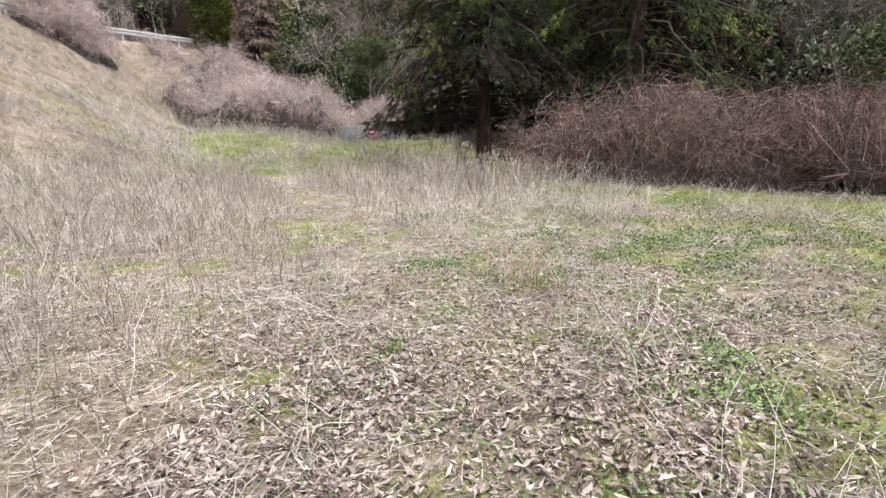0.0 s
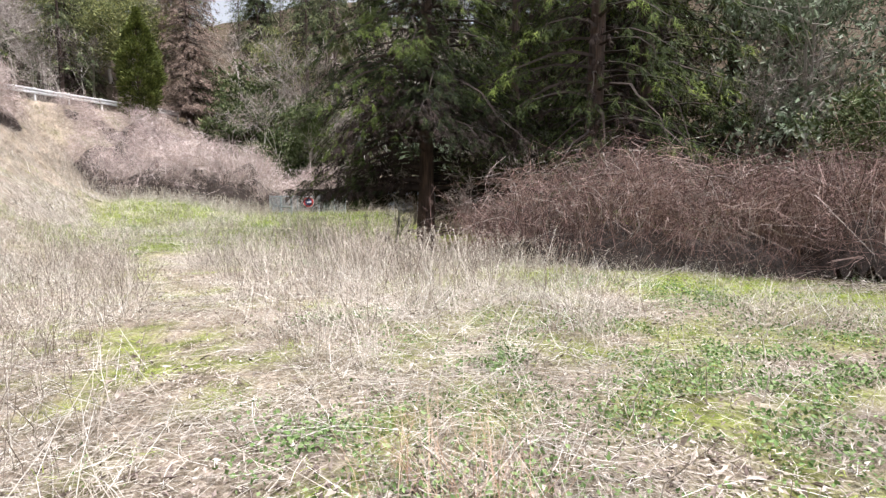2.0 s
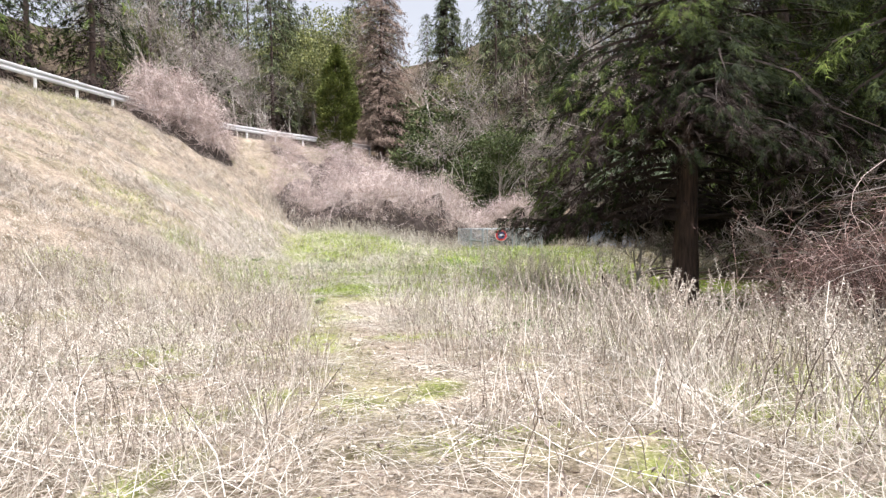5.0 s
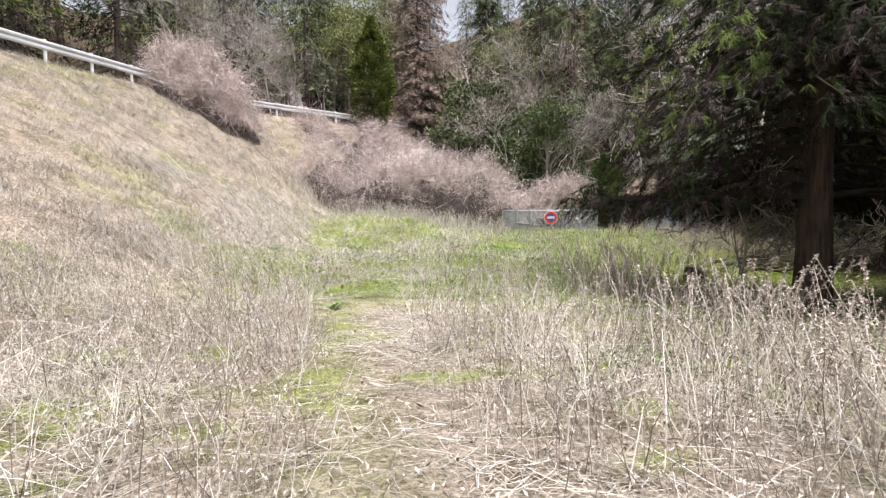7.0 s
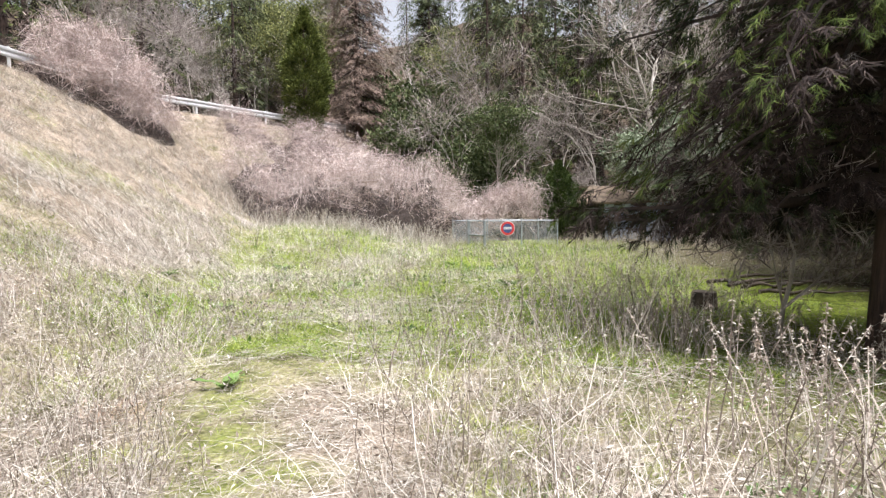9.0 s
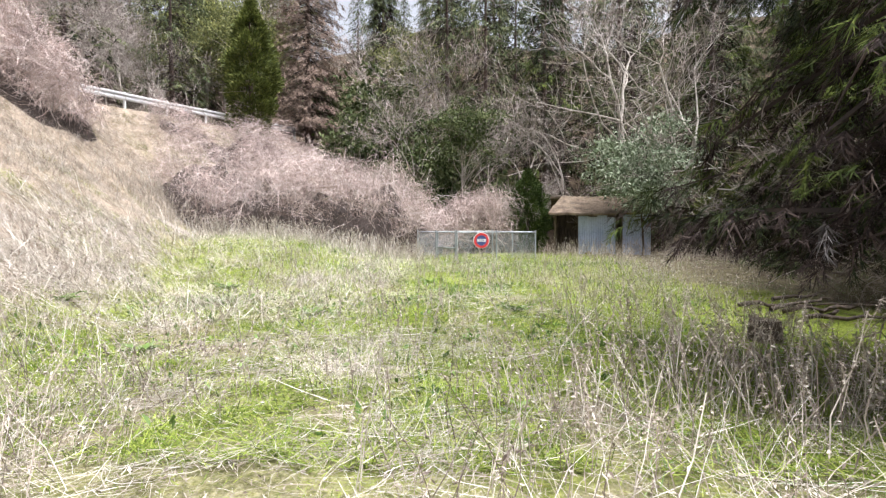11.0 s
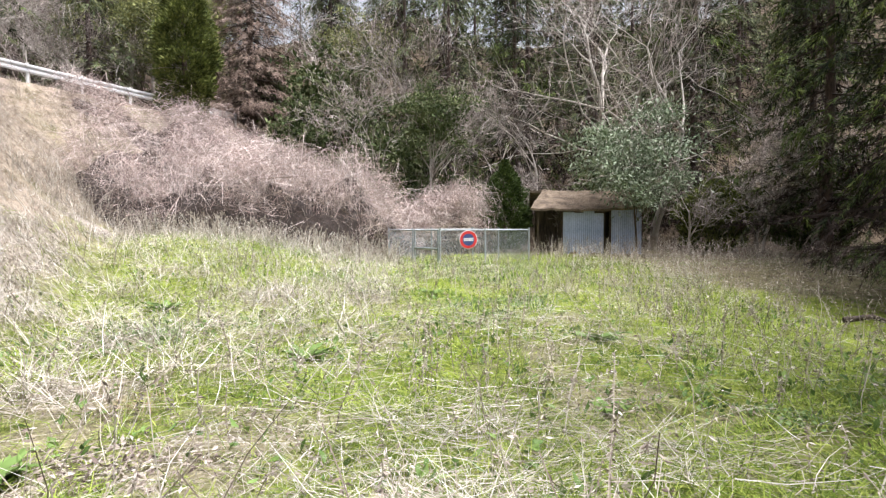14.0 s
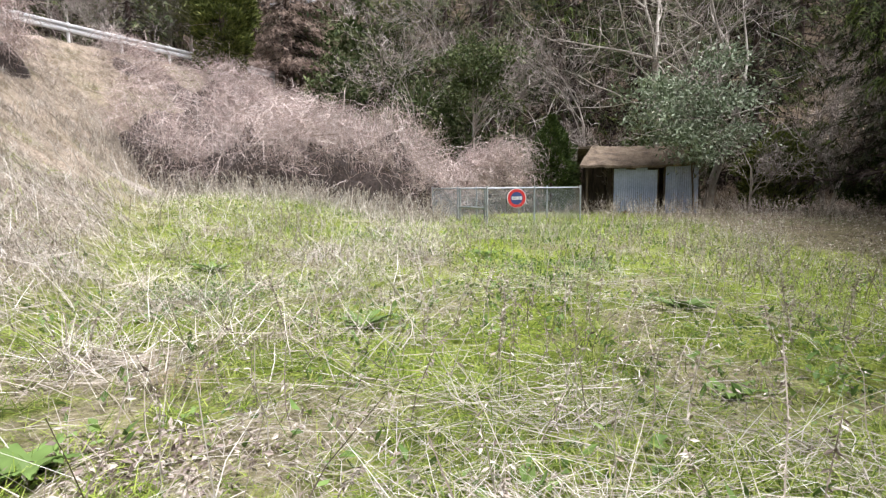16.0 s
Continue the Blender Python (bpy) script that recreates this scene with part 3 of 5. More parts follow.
def cone_tree(seed, tall, radius, sprays, sprigs, size, trunk_r):
    """A dense upright cypress."""
    g = np.random.default_rng(seed)
    u = g.random(2 * sprays) ** 1.25
    az = g.random(2 * sprays) * 2 * np.pi
    open_to = patchy(az * 2.4, u * tall * 2.2, 1.0, seed + 3) > 0.38
    u, az = u[open_to][:sprays], az[open_to][:sprays]
    sprays = len(u)
    prof = np.sin(np.clip(u * 1.02 + 0.16, 0, 1.12) * np.pi * 0.885) ** 0.75
    lump = 0.4 + 0.95 * patchy(az * 1.9, u * 11, 1.0, seed)
    r = radius * prof * lump * np.sqrt(g.uniform(0.45, 1.0, sprays))
    p = np.stack([np.cos(az) * r, np.sin(az) * r, 0.25 + u * (tall - 0.3)], axis=1)
    out = np.stack([np.cos(az), np.sin(az), np.full(sprays, 0.55)], axis=1)
    w = np.repeat(np.arange(sprays), sprigs)
    way = unit(out[w] + g.normal(size=(len(w), 3)) * 0.45)
    ln = size * g.uniform(0.6, 1.4, len(w))
    crown = leaves(p[w] + g.normal(size=(len(w), 3)) * size * 0.25, way, tilted(len(w), 0.3, gen=g), ln, ln * 0.3)
    return trunk_of(g, tall * 0.95, trunk_r), crown


def plant_simple(name, label, spec, green, at, turn=0.0, bark=None, category="tree", group=""):
    ob = tree(name, label, category, group)
    part("trunk", spec[0], bark or M_BARK, ob, smooth=True)
    part("crown", spec[1], green, ob)
    ob.matrix_world = pose(*at, 0, 0, turn)
    return ob


plant_simple("cypress_tree", "narrow bright green cypress beside the road", cone_tree(21, 7.7, 1.5, 8000, 5, 0.19, 0.16), M_CYPRESS, stand(-16.7, 45.4))
plant_simple("cypress_tree", "small dense green cypress behind the fence", cone_tree(22, 4.1, 1.1, 3800, 6, 0.13, 0.07), M_CYPRESS_DARK, stand(-1.75, 42.0))
plant_simple("cypress_tree", "young cypress at the dark forest edge", cone_tree(23, 3.3, 1.5, 3000, 5, 0.16, 0.07), M_CYPRESS, stand(6.5, 40.2))
plant_simple("cypress_tree", "young cypress below the cedars", cone_tree(24, 3.0, 1.6, 2400, 5, 0.17, 0.07), M_CYPRESS_DARK, stand(9.6, 38.5))


def broad_tree(seed, tall, crown_low, radius, clumps, per, size, trunk_r, lean=0.05):
    g = np.random.default_rng(seed)
    c = tilted(clumps, gen=g) * g.uniform(0.3, 1.2, clumps)[:, None]
    c = c * np.array([radius, radius, (tall - crown_low) / 2]) + np.array([0, 0, (tall + crown_low) / 2])
    w = np.repeat(np.arange(clumps), per)
    p = c[w] + g.normal(size=(len(w), 3)) * np.array([0.27, 0.27, 0.13]) * radius * g.uniform(0.4, 1.0, clumps)[w][:, None]
    way = unit(unit(p - np.array([0, 0, crown_low])) * 0.6 + g.normal(size=(len(w), 3)) * 0.7 + np.array([0, 0, -0.3]))
    ln = size * g.uniform(0.6, 1.3, len(w))
    crown = leaves(p, way, tilted(len(w), 1.0, 0.6, g), ln, ln * 0.42, 0.15)
    c = c[: clumps // 2]
    rise = np.minimum(g.uniform(0.55, 1.0, len(c)) * c[:, 2], tall * 0.75)
    start = np.stack([np.zeros(len(c)), np.zeros(len(c)), rise], axis=1)
    f = np.linspace(0, 1, 4)[None, :, None]
    limb = start[:, None] * (1 - f) + c[:, None] * f
    limb[:, 1:3] += g.normal(size=(len(c), 2, 3)) * 0.05 * radius
    limbs = tubes(limb, np.linspace(trunk_r * 0.35, 0.005, 4)[None, :].repeat(len(c), 0), 4)
    return join(trunk_of(g, tall * 0.8, trunk_r, lean, 8), limbs), crown


plant_simple("evergreen_tree", "grey-green broadleaf evergreen leaning over the shed", broad_tree(31, 5.6, 1.8, 2.0, 60, 150, 0.17, 0.05), M_GREYLEAF, stand(2.75, 38.6), 0, M_OLDWOOD)
plant_simple("evergreen_tree", "glossy dark evergreen with a thin bent stem", broad_tree(32, 7.6, 4.6, 1.7, 50, 110, 0.19, 0.08, 0.12), M_BROADLEAF, stand(-4.9, 43.4), 0, M_PALEBARK)
plant_simple("evergreen_tree", "pale grey-green evergreen beyond the bramble thicket", broad_tree(35, 9.5, 2.0, 2.6, 80, 110, 0.2, 0.12), M_GREYLEAF, stand(12.4, 18.6), 0, M_PALEBARK)
plant_simple("evergreen_shrub", "yellowish green shrub rising behind the bramble thicket", broad_tree(36, 4.2, 0.8, 1.5, 50, 80, 0.15, 0.06), M_BROADLEAF, stand(11.3, 14.7), 0, M_PALEBARK, "shrub")
shrub = plant_simple("evergreen_shrub", "mixed dark green shrub under the trees", broad_tree(33, 3.6, 0.4, 1.7, 50, 64, 0.23, 0.06), M_BROADLEAF, stand(-6.8, 44.6), 0, M_PALEBARK, "shrub", "forest shrubs")
for x, y, s in ((-9.2, 46.5, 1.2), (-7.6, 48.5, 1.6), (-2.6, 46.0, 1.1), (-11.8, 48.8, 1.3), (8.2, 41.4, 0.9), (-10.2, 51.5, 1.8), (4.6, 45.5, 1.2), (-5.5, 47.5, 1.5), (-14.5, 53.5, 1.3)):
    copy_thing(shrub, pose(*stand(x, y), 0, 0, x * 77) @ Matrix.Scale(s, 4))
yellow = plant_simple("broadleaf_tree", "pale yellow-green tree on the hillside", broad_tree(34, 11, 3.5, 4.2, 90, 120, 0.3, 0.16), M_YELLOWGREEN, stand(-30.5, 68), 0, M_PALEBARK, group="hillside broadleaf trees")
for x, y, s in ((-36, 72, 1.1), (-41, 66, 1.0), (-26.5, 75, 1.2), (-34, 80, 1.3), (-9.4, 57.5, 0.62), (-44, 60, 1.0), (-25.5, 66, 0.95)):
    copy_thing(yellow, pose(*stand(x, y), 0, 0, x * 55) @ Matrix.Scale(s, 4))


def bare_tree(seed, tall, radius, lean=(0, 0), forks=3, spread=0.55, depth=5, side_limbs=()):
    """A leafless tree: forking limbs down to fine twigs."""
    g = np.random.default_rng(seed)
    thick, fine = ([], []), ([], [])

    def grow(p, d, length, r, level):
        steps = 5
        pts, rads = [p], [r]
        for k in range(1, steps):
            d = unit(d + g.normal(size=3) * (0.1 + 0.045 * level) + np.array([0, 0, 0.05]))
            p = p + d * length / (steps - 1)
            pts.append(p)
            rads.append(r * (1 - 0.5 * k / (steps - 1)))
        bag = thick if level < 4 else fine
        bag[0].append(pts)
        bag[1].append(rads)
        if level >= depth:
            return
        kids = forks + (level > 0) + (level > 2)
        for k in range(kids):
            at = g.integers(1 if level else 2, steps) if k else steps - 1
            turn = g.normal(size=3)
            turn = unit(turn - d * turn.dot(d))
            bend = spread * g.uniform(0.6, 1.5)
            grow(pts[at], unit(d * math.cos(bend) + turn * math.sin(bend) + np.array([0, 0, 0.08])), length * g.uniform(0.52, 0.8), rads[at] * g.uniform(0.45, 0.72), level + 1)

    for up, az, climb, long in side_limbs:
        grow(np.array([lean[0] * up, lean[1] * up, up]), unit(np.array([math.cos(az), math.sin(az), climb])), long, radius * 0.15, 2)
    grow(np.array([0, 0, -0.3]), unit(np.array([lean[0], lean[1], 1.0])), tall * 0.42, radius, 0)
    tp, tr = np.array(thick[0]), np.maximum(np.array(thick[1]), 0.006)
    fp, fr = np.array(fine[0]), np.maximum(np.array(fine[1]), 0.009)
    return tubes(tp, tr, 5), ribbons(fp[:, ::2], fr[:, ::2] * 2, unit(g.normal(size=(len(fp), 3))))


def plant_bare(label, spec, at, turn=0.0, group=""):
    ob = tree("bare_tree", label, "tree", group)
    part("trunk", spec[0], M_PALEBARK, ob, smooth=True)
    tagged(part("twig_crown", spec[1], M_TWIG, ob), kind="stuff")
    ob.matrix_world = pose(*at, 0, 0, turn)
    return ob


plant_bare("large leafless tree with pale forking limbs behind the shed", bare_tree(41, 16, 0.3, (-0.08, -0.05), 3, 0.74, 5, ((4.6, 3.3, 0.12, 4.2), (5.6, 3.6, 0.35, 4.6), (6.6, 2.9, 0.6, 4.6), (5.0, -0.5, 0.12, 3.2), (4.2, -0.9, -0.02, 4.4), (6.2, 0.1, 0.5, 3.6), (6.0, -1.8, 0.5, 3.0))), stand(3.3, 43.8))
plant_bare("leafless tree with pale bark at the forest edge", bare_tree(42, 14, 0.22, (0.04, -0.05), 3, 0.68, 5), stand(5.2, 43.2))
slim = plant_bare("slim leafless tree with a fan of fine twigs", bare_tree(43, 12, 0.13, (0.05, -0.08), 3, 0.5), stand(-6.4, 52.5), 0, "slim leafless trees")
for x, y, turn, s in ((-9.5, 49.5, 130, 0.75), (-11.0, 52.0, 260, 0.85), (-3.4, 47.5, 200, 0.7), (7.6, 40.6, 60, 0.55), (-33, 62, 10, 0.9), (-27.2, 56, 300, 0.7), (-29, 45, 90, 0.8), (11.0, 20.0, 40, 0.6), (-21.5, 70, 20, 1.0), (-27.5, 72, 140, 1.1), (-30, 43, 20, 0.85), (-29.3, 48, 110, 0.8), (-31.5, 52, 215, 0.95), (-32.5, 46, 310, 1.0), (-34.5, 50, 70, 1.0), (-28.4, 40.5, 175, 0.7), (-30.6, 56, 265, 0.9), (-33.5, 58, 250, 0.8), (-31, 60, 33, 0.9), (-35.5, 57, 77, 0.9), (-39, 60, 160, 1.0), (-28.4, 62, 222, 0.8), (-8.0, 46.6, 15, 0.75), (-5.4, 45.6, 100, 0.7), (-1.2, 45.4, 190, 0.75), (0.8, 46.2, 280, 0.85), (9.6, 42.2, 120, 0.8)):
    copy_thing(slim, pose(*stand(x, y), 0, 0, turn) @ Matrix.Scale(s, 4))
low_bare = plant_bare("low leafless shrub with spreading pale twigs", bare_tree(44, 5.0, 0.06, (-0.5, -0.3), 3, 0.75), stand(1.0, 43.0), 0, "leafless shrubs")
for x, y, turn, s in ((7.2, 42.0, 170, 1.1), (5.2, 39.4, 20, 1.0), (7.4, 38.6, 140, 1.2), (9.4, 37.6, 250, 1.2), (0.6, 20.6, 60, 0.75), (2.6, 17.6, 200, 0.7), (-0.6, 44.2, 300, 1.1), (-28, 53, 120, 1.2)):
    copy_thing(low_bare, pose(*stand(x, y), 0, 0, turn) @ Matrix.Scale(s, 4))

# bamboo poles on the hillside
bamboo = tree("bamboo_clump", "pale thin bamboo poles on the hillside", "bamboo")
for k in range(9):
    bx, by = -33.4 + rng.normal() * 1.3, 67.5 + rng.normal() * 1.0
    z0 = float(height(bx, by))
    pole = np.array([[[bx, by, z0 - 0.2], [bx + 0.05, by, z0 + 3], [bx + 0.15 + rng.normal() * 0.2, by, z0 + 6], [bx + 0.3 + rng.normal() * 0.5, by, z0 + 9]]])
    part("pole", tubes(pole, np.array([[0.07, 0.065, 0.055, 0.03]]), 6), M_BAMBOO, bamboo, smooth=True)

# ---- bramble thickets ----


def mound_height(x, y, mounds):
    h = np.zeros_like(np.asarray(x, dtype=float))
    for cx, cy, ax, ay, top in mounds:
        r2 = ((x - cx) / ax) ** 2 + ((y - cy) / ay) ** 2
        h = np.maximum(h, top * np.sqrt(np.clip(1 - r2, 0, 1)) ** 0.8)
    return h * (0.45 + 0.42 * patchy(x, y, 1.0, 44) + 0.55 * patchy(x, y, 2.6, 45))


def thicket(label, mounds, canes, length, width, material, seed, wild=0.05, joints=5, stout=1.0, heart=0.78):
    """A thicket: canes draped over one another on mounds, upright stems within, a dark sheet for the shade inside."""
    g = np.random.default_rng(seed)
    area = np.array([m[2] * m[3] for m in mounds])
    who = g.choice(len(mounds), canes, p=area / area.sum())
    mm = np.array(mounds)[who]
    a, r = g.random(canes) * 2 * np.pi, np.sqrt(g.random(canes)) * 1.0
    edge, zf = g.random(canes) < 0.55, np.where(g.random(canes) < 0.16, g.uniform(0.04, 0.3, canes), g.uniform(0.25, 1.0, canes))
    r = np.where(edge, 0.64 + 0.56 * patchy(a * mm[:, 2], zf * mm[:, 4], 0.75, 46) - 0.12 * (zf < 0.3), r)
    x0, y0 = mm[:, 0] + np.cos(a) * r * mm[:, 2], mm[:, 1] + np.sin(a) * r * mm[:, 3]
    s = np.linspace(-0.5, 0.5, joints)
    ln = length * g.uniform(0.35, 1.4, canes)
    lift = g.uniform(0.55, 1.0, canes) ** 0.6 + (g.random(canes) < wild) * g.uniform(0.02, 0.15, canes)
    seat = on_ground(x0, y0)
    seat[:, 2] += np.where(edge, mm[:, 4] * 0.75, np.maximum(mound_height(x0, y0, mounds), 0.15 * g.random(canes))) * np.where(edge, zf, lift)
    d = g.normal(size=(canes, 3)) * np.array([1, 1, 0.55])
    d = unit(d)
    turn = unit(np.cross(d, g.normal(size=(canes, 3))))
    bend = g.normal(size=canes) * 1.5
    wave = g.normal(size=canes) * 0.17
    phase = g.random(canes) * 6.28
    pts = seat[:, None] + d[:, None] * (ln[:, None] * s)[:, :, None] + turn[:, None] * (ln[:, None] * (bend[:, None] * (0.25 - s ** 2) + wave[:, None] * np.sin(s * 13 + phase[:, None])))[:, :, None]
    pts[:, :, 2] += (0.12 - s ** 2) * ln[:, None] * g.uniform(0.0, 0.7, canes)[:, None]
    x, y, z = pts[:, :, 0], pts[:, :, 1], np.maximum(pts[:, :, 2], height(pts[:, :, 0], pts[:, :, 1]) + 0.02)
    pts = np.stack([x, y, z], axis=-1)
    w = width * g.uniform(0.5, 1.5, canes)[:, None] * np.linspace(1.1, 0.5, joints)[None, :]
    kept = g.random(canes) < 0.12 + 0.88 * ease(0.4, 0.58, patchy(seat[:, 0] + 0.6 * seat[:, 1], seat[:, 2] * 1.4 - 0.5 * seat[:, 1], 0.7, seed))
    ob = tagged(new("bramble_thicket"), label, "thicket")
    tagged(part("cane_tangle", ribbons(pts[kept], w[kept], tilted(int(kept.sum()), 0.2, gen=g)), material, ob), kind="stuff")
    # canes that rise out of the mound, arch over and hang down its side
    k = canes // 11
    who = g.choice(len(mounds), k, p=area / area.sum())
    mm2 = np.array(mounds)[who]
    a2, r2 = g.random(k) * 2 * np.pi, 0.85 * np.sqrt(g.random(k))
    bx, by = mm2[:, 0] + np.cos(a2) * r2 * mm2[:, 2], mm2[:, 1] + np.sin(a2) * r2 * mm2[:, 3]
    foot2 = on_ground(bx, by)
    crest = np.maximum(mound_height(bx, by, mounds), 0.3) * np.where(g.random(k) < 0.5, g.uniform(0.9, 1.12, k), g.uniform(0.3, 1.0, k))
    az = a2 + g.normal(size=k) * 1.5
    reach2 = length * g.uniform(0.4, 1.9, k)
    s2 = np.linspace(0, 1, 8)
    swing = g.normal(size=k)[:, None] * 1.3
    go = az[:, None] + swing * s2
    out = reach2[:, None] * s2
    hang = (g.random(k) ** 1.6 * 0.75)[:, None]
    up = g.uniform(0.45, 0.85, k)[:, None]
    peak = g.uniform(0.25, 0.5, k)[:, None]
    lift2 = np.where(s2 < peak, 1 - (1 - up) * ((peak - s2) / peak) ** 2, 1 - hang * ((s2 - peak) / (1 - peak)) ** 2)
    wob = 0.08 * np.sin(s2 * g.uniform(5, 14, k)[:, None] + g.random(k)[:, None] * 6)
    arcs = np.stack([foot2[:, :1] + np.cos(go) * out + wob, foot2[:, 1:2] + np.sin(go) * out - wob, foot2[:, 2:] + crest[:, None] * lift2 + wob * 0.6], axis=-1)
    arcs[:, :, 2] = np.maximum(arcs[:, :, 2], height(arcs[:, :, 0], arcs[:, :, 1]) + 0.02)
    thick2 = np.linspace(0.75, 0.3, 8)[None, :] * width * stout * g.uniform(0.5, 1.35, k)[:, None]
    pale = g.random(k) < 0.3
    tagged(part("arching_cane_tangle", tubes(arcs[~pale], thick2[~pale], 3), material, ob), kind="stuff")
    tagged(part("pale_cane_tangle", tubes(arcs[pale], thick2[pale], 3), M_TWIG, ob, "pale arching canes"), kind="stuff")
    k = canes // 8
    inner = np.where(r < 0.75)[0][:k]
    k = len(inner)
    gx0, gy0 = x0[inner], y0[inner]
    foot = on_ground(gx0, gy0, -0.1)
    top = on_ground(gx0 + g.normal(size=k) * 0.25, gy0 + g.normal(size=k) * 0.25)
    top[:, 2] += mound_height(top[:, 0], top[:, 1], mounds) * g.uniform(0.6, 0.95, k)
    f = np.linspace(0, 1, 4)[None, :, None]
    stems = foot[:, None] * (1 - f) + top[:, None] * f
    stems[:, 1:3] += g.normal(size=(k, 2, 3)) * 0.16
    tagged(part("stem_tangle", ribbons(stems, np.linspace(0.014, 0.006, 4)[None, :].repeat(k, 0), g.normal(size=(k, 3))), material, ob), kind="stuff")
    # near-black sheet below the canes, standing in for the thicket's inner shade
    lo = [min(m[0] - m[2] for m in mounds), min(m[1] - m[3] for m in mounds)]
    hi = [max(m[0] + m[2] for m in mounds), max(m[1] + m[3] for m in mounds)]
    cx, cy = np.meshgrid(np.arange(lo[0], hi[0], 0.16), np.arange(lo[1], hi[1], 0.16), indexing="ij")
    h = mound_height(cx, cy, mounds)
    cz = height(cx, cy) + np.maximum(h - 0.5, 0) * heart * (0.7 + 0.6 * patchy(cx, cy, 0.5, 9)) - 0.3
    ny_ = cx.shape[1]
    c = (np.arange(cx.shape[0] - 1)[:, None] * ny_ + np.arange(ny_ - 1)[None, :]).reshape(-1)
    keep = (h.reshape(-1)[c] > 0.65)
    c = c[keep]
    tagged(part("inner_shade_sheet", (np.stack([cx, cy, cz], axis=-1).reshape(-1, 3), np.stack([c, c + ny_, c + ny_ + 1, c + 1], axis=1)), M_THICKET_SHADE, ob), kind="stuff")
    return ob


# shade between the canes, put into a near-black brown
M_THICKET_SHADE = surface("thicket_inner_shade", (0.014, 0.01, 0.008), (0.06, 0.04, 0.032), 11.0, 0.95, 1.0, fine=40.0, distance=0.05)
HEDGE = [(2.75, 15.3, 0.95, 1.0, 1.35), (3.55, 14.8, 1.1, 1.2, 2.2), (4.95, 14.3, 1.35, 1.7, 2.6), (6.9, 13.2, 1.35, 1.7, 2.05), (8.6, 12.5, 1.3, 1.7, 2.45), (10.5, 11.8, 1.5, 1.8, 2.1), (12.4, 11.3, 1.5, 1.9, 2.5), (14.4, 10.8, 1.6, 1.9, 2.3), (10.6, 9.7, 1.2, 1.3, 2.2)]
thicket("reddish-brown tangle of leafless bramble canes beside the grass", HEDGE, 26000, 0.95, 0.0068, M_CANE, 51, 0.1, joints=6, stout=1.0, heart=0.6)
thicket("broad pinkish mound of leafless brambles below the road",
        [(-14.9, 38.2, 2.5, 3.2, 3.0), (-12.6, 39.2, 3.4, 3.9, 3.8), (-9.6, 39.6, 3.2, 3.9, 4.0), (-7.6, 39.4, 2.3, 2.7, 2.7), (-18.6, 41.0, 1.4, 1.3, 1.0), (-17.2, 41.7, 1.6, 1.5, 1.1), (-15.8, 43.0, 1.5, 1.6, 1.3), (-15.6, 44.2, 1.2, 1.1, 1.5), (-14.2, 43.5, 3.0, 3.0, 2.6), (-10.5, 44, 3.0, 3.0, 3.6)],
        27000, 1.1, 0.011, M_CANE_PALE, 52, stout=0.9)
thicket("rounded pale bramble bush leaning over the guard rail", [(-20.5, 31.7, 1.3, 1.3, 3.0), (-20.1, 33.0, 1.7, 1.7, 3.7), (-19.6, 34.4, 1.4, 1.4, 2.8)], 8500, 1.0, 0.012, M_CANE_PALE, 53, stout=0.9, heart=0.35)
thicket("tan leafless bramble mound behind the fence", [(-5.1, 41.6, 1.7, 1.3, 2.7), (-3.7, 41.9, 1.5, 1.3, 3.4)], 6500, 1.0, 0.012, M_CANE_PALE, 54, stout=0.9)

# ---- chain-link fence, sign ----


def box(bm, size, at=(0, 0, 0), turn=None, bevel=0.0):
    m = Matrix.Translation(at) @ (turn or Matrix.Identity(4)) @ Matrix.Diagonal((*size, 1))
    made = bmesh.ops.create_cube(bm, size=1.0, matrix=m)
    if bevel:
        edges = list({e for v in made["verts"] for e in v.link_edges})
        bmesh.ops.bevel(bm, geom=edges, offset=bevel, segments=2, affect="EDGES")
    return bm


def rod(a, b, r, sides=8):
    v = np.array([[a, b]], dtype=float)
    return tubes(v, np.array([[r, r]]), sides)


FENCE_TOP = 1.1
corners = [Vector((-4.78, 34.3)), Vector((-2.0, 34.85)), Vector((-3.5, 38.0)), Vector((-6.5, 37.15))]
fence = tagged(new("chain_link_fence"), "low galvanised chain-link fence round a small plot", "fence")
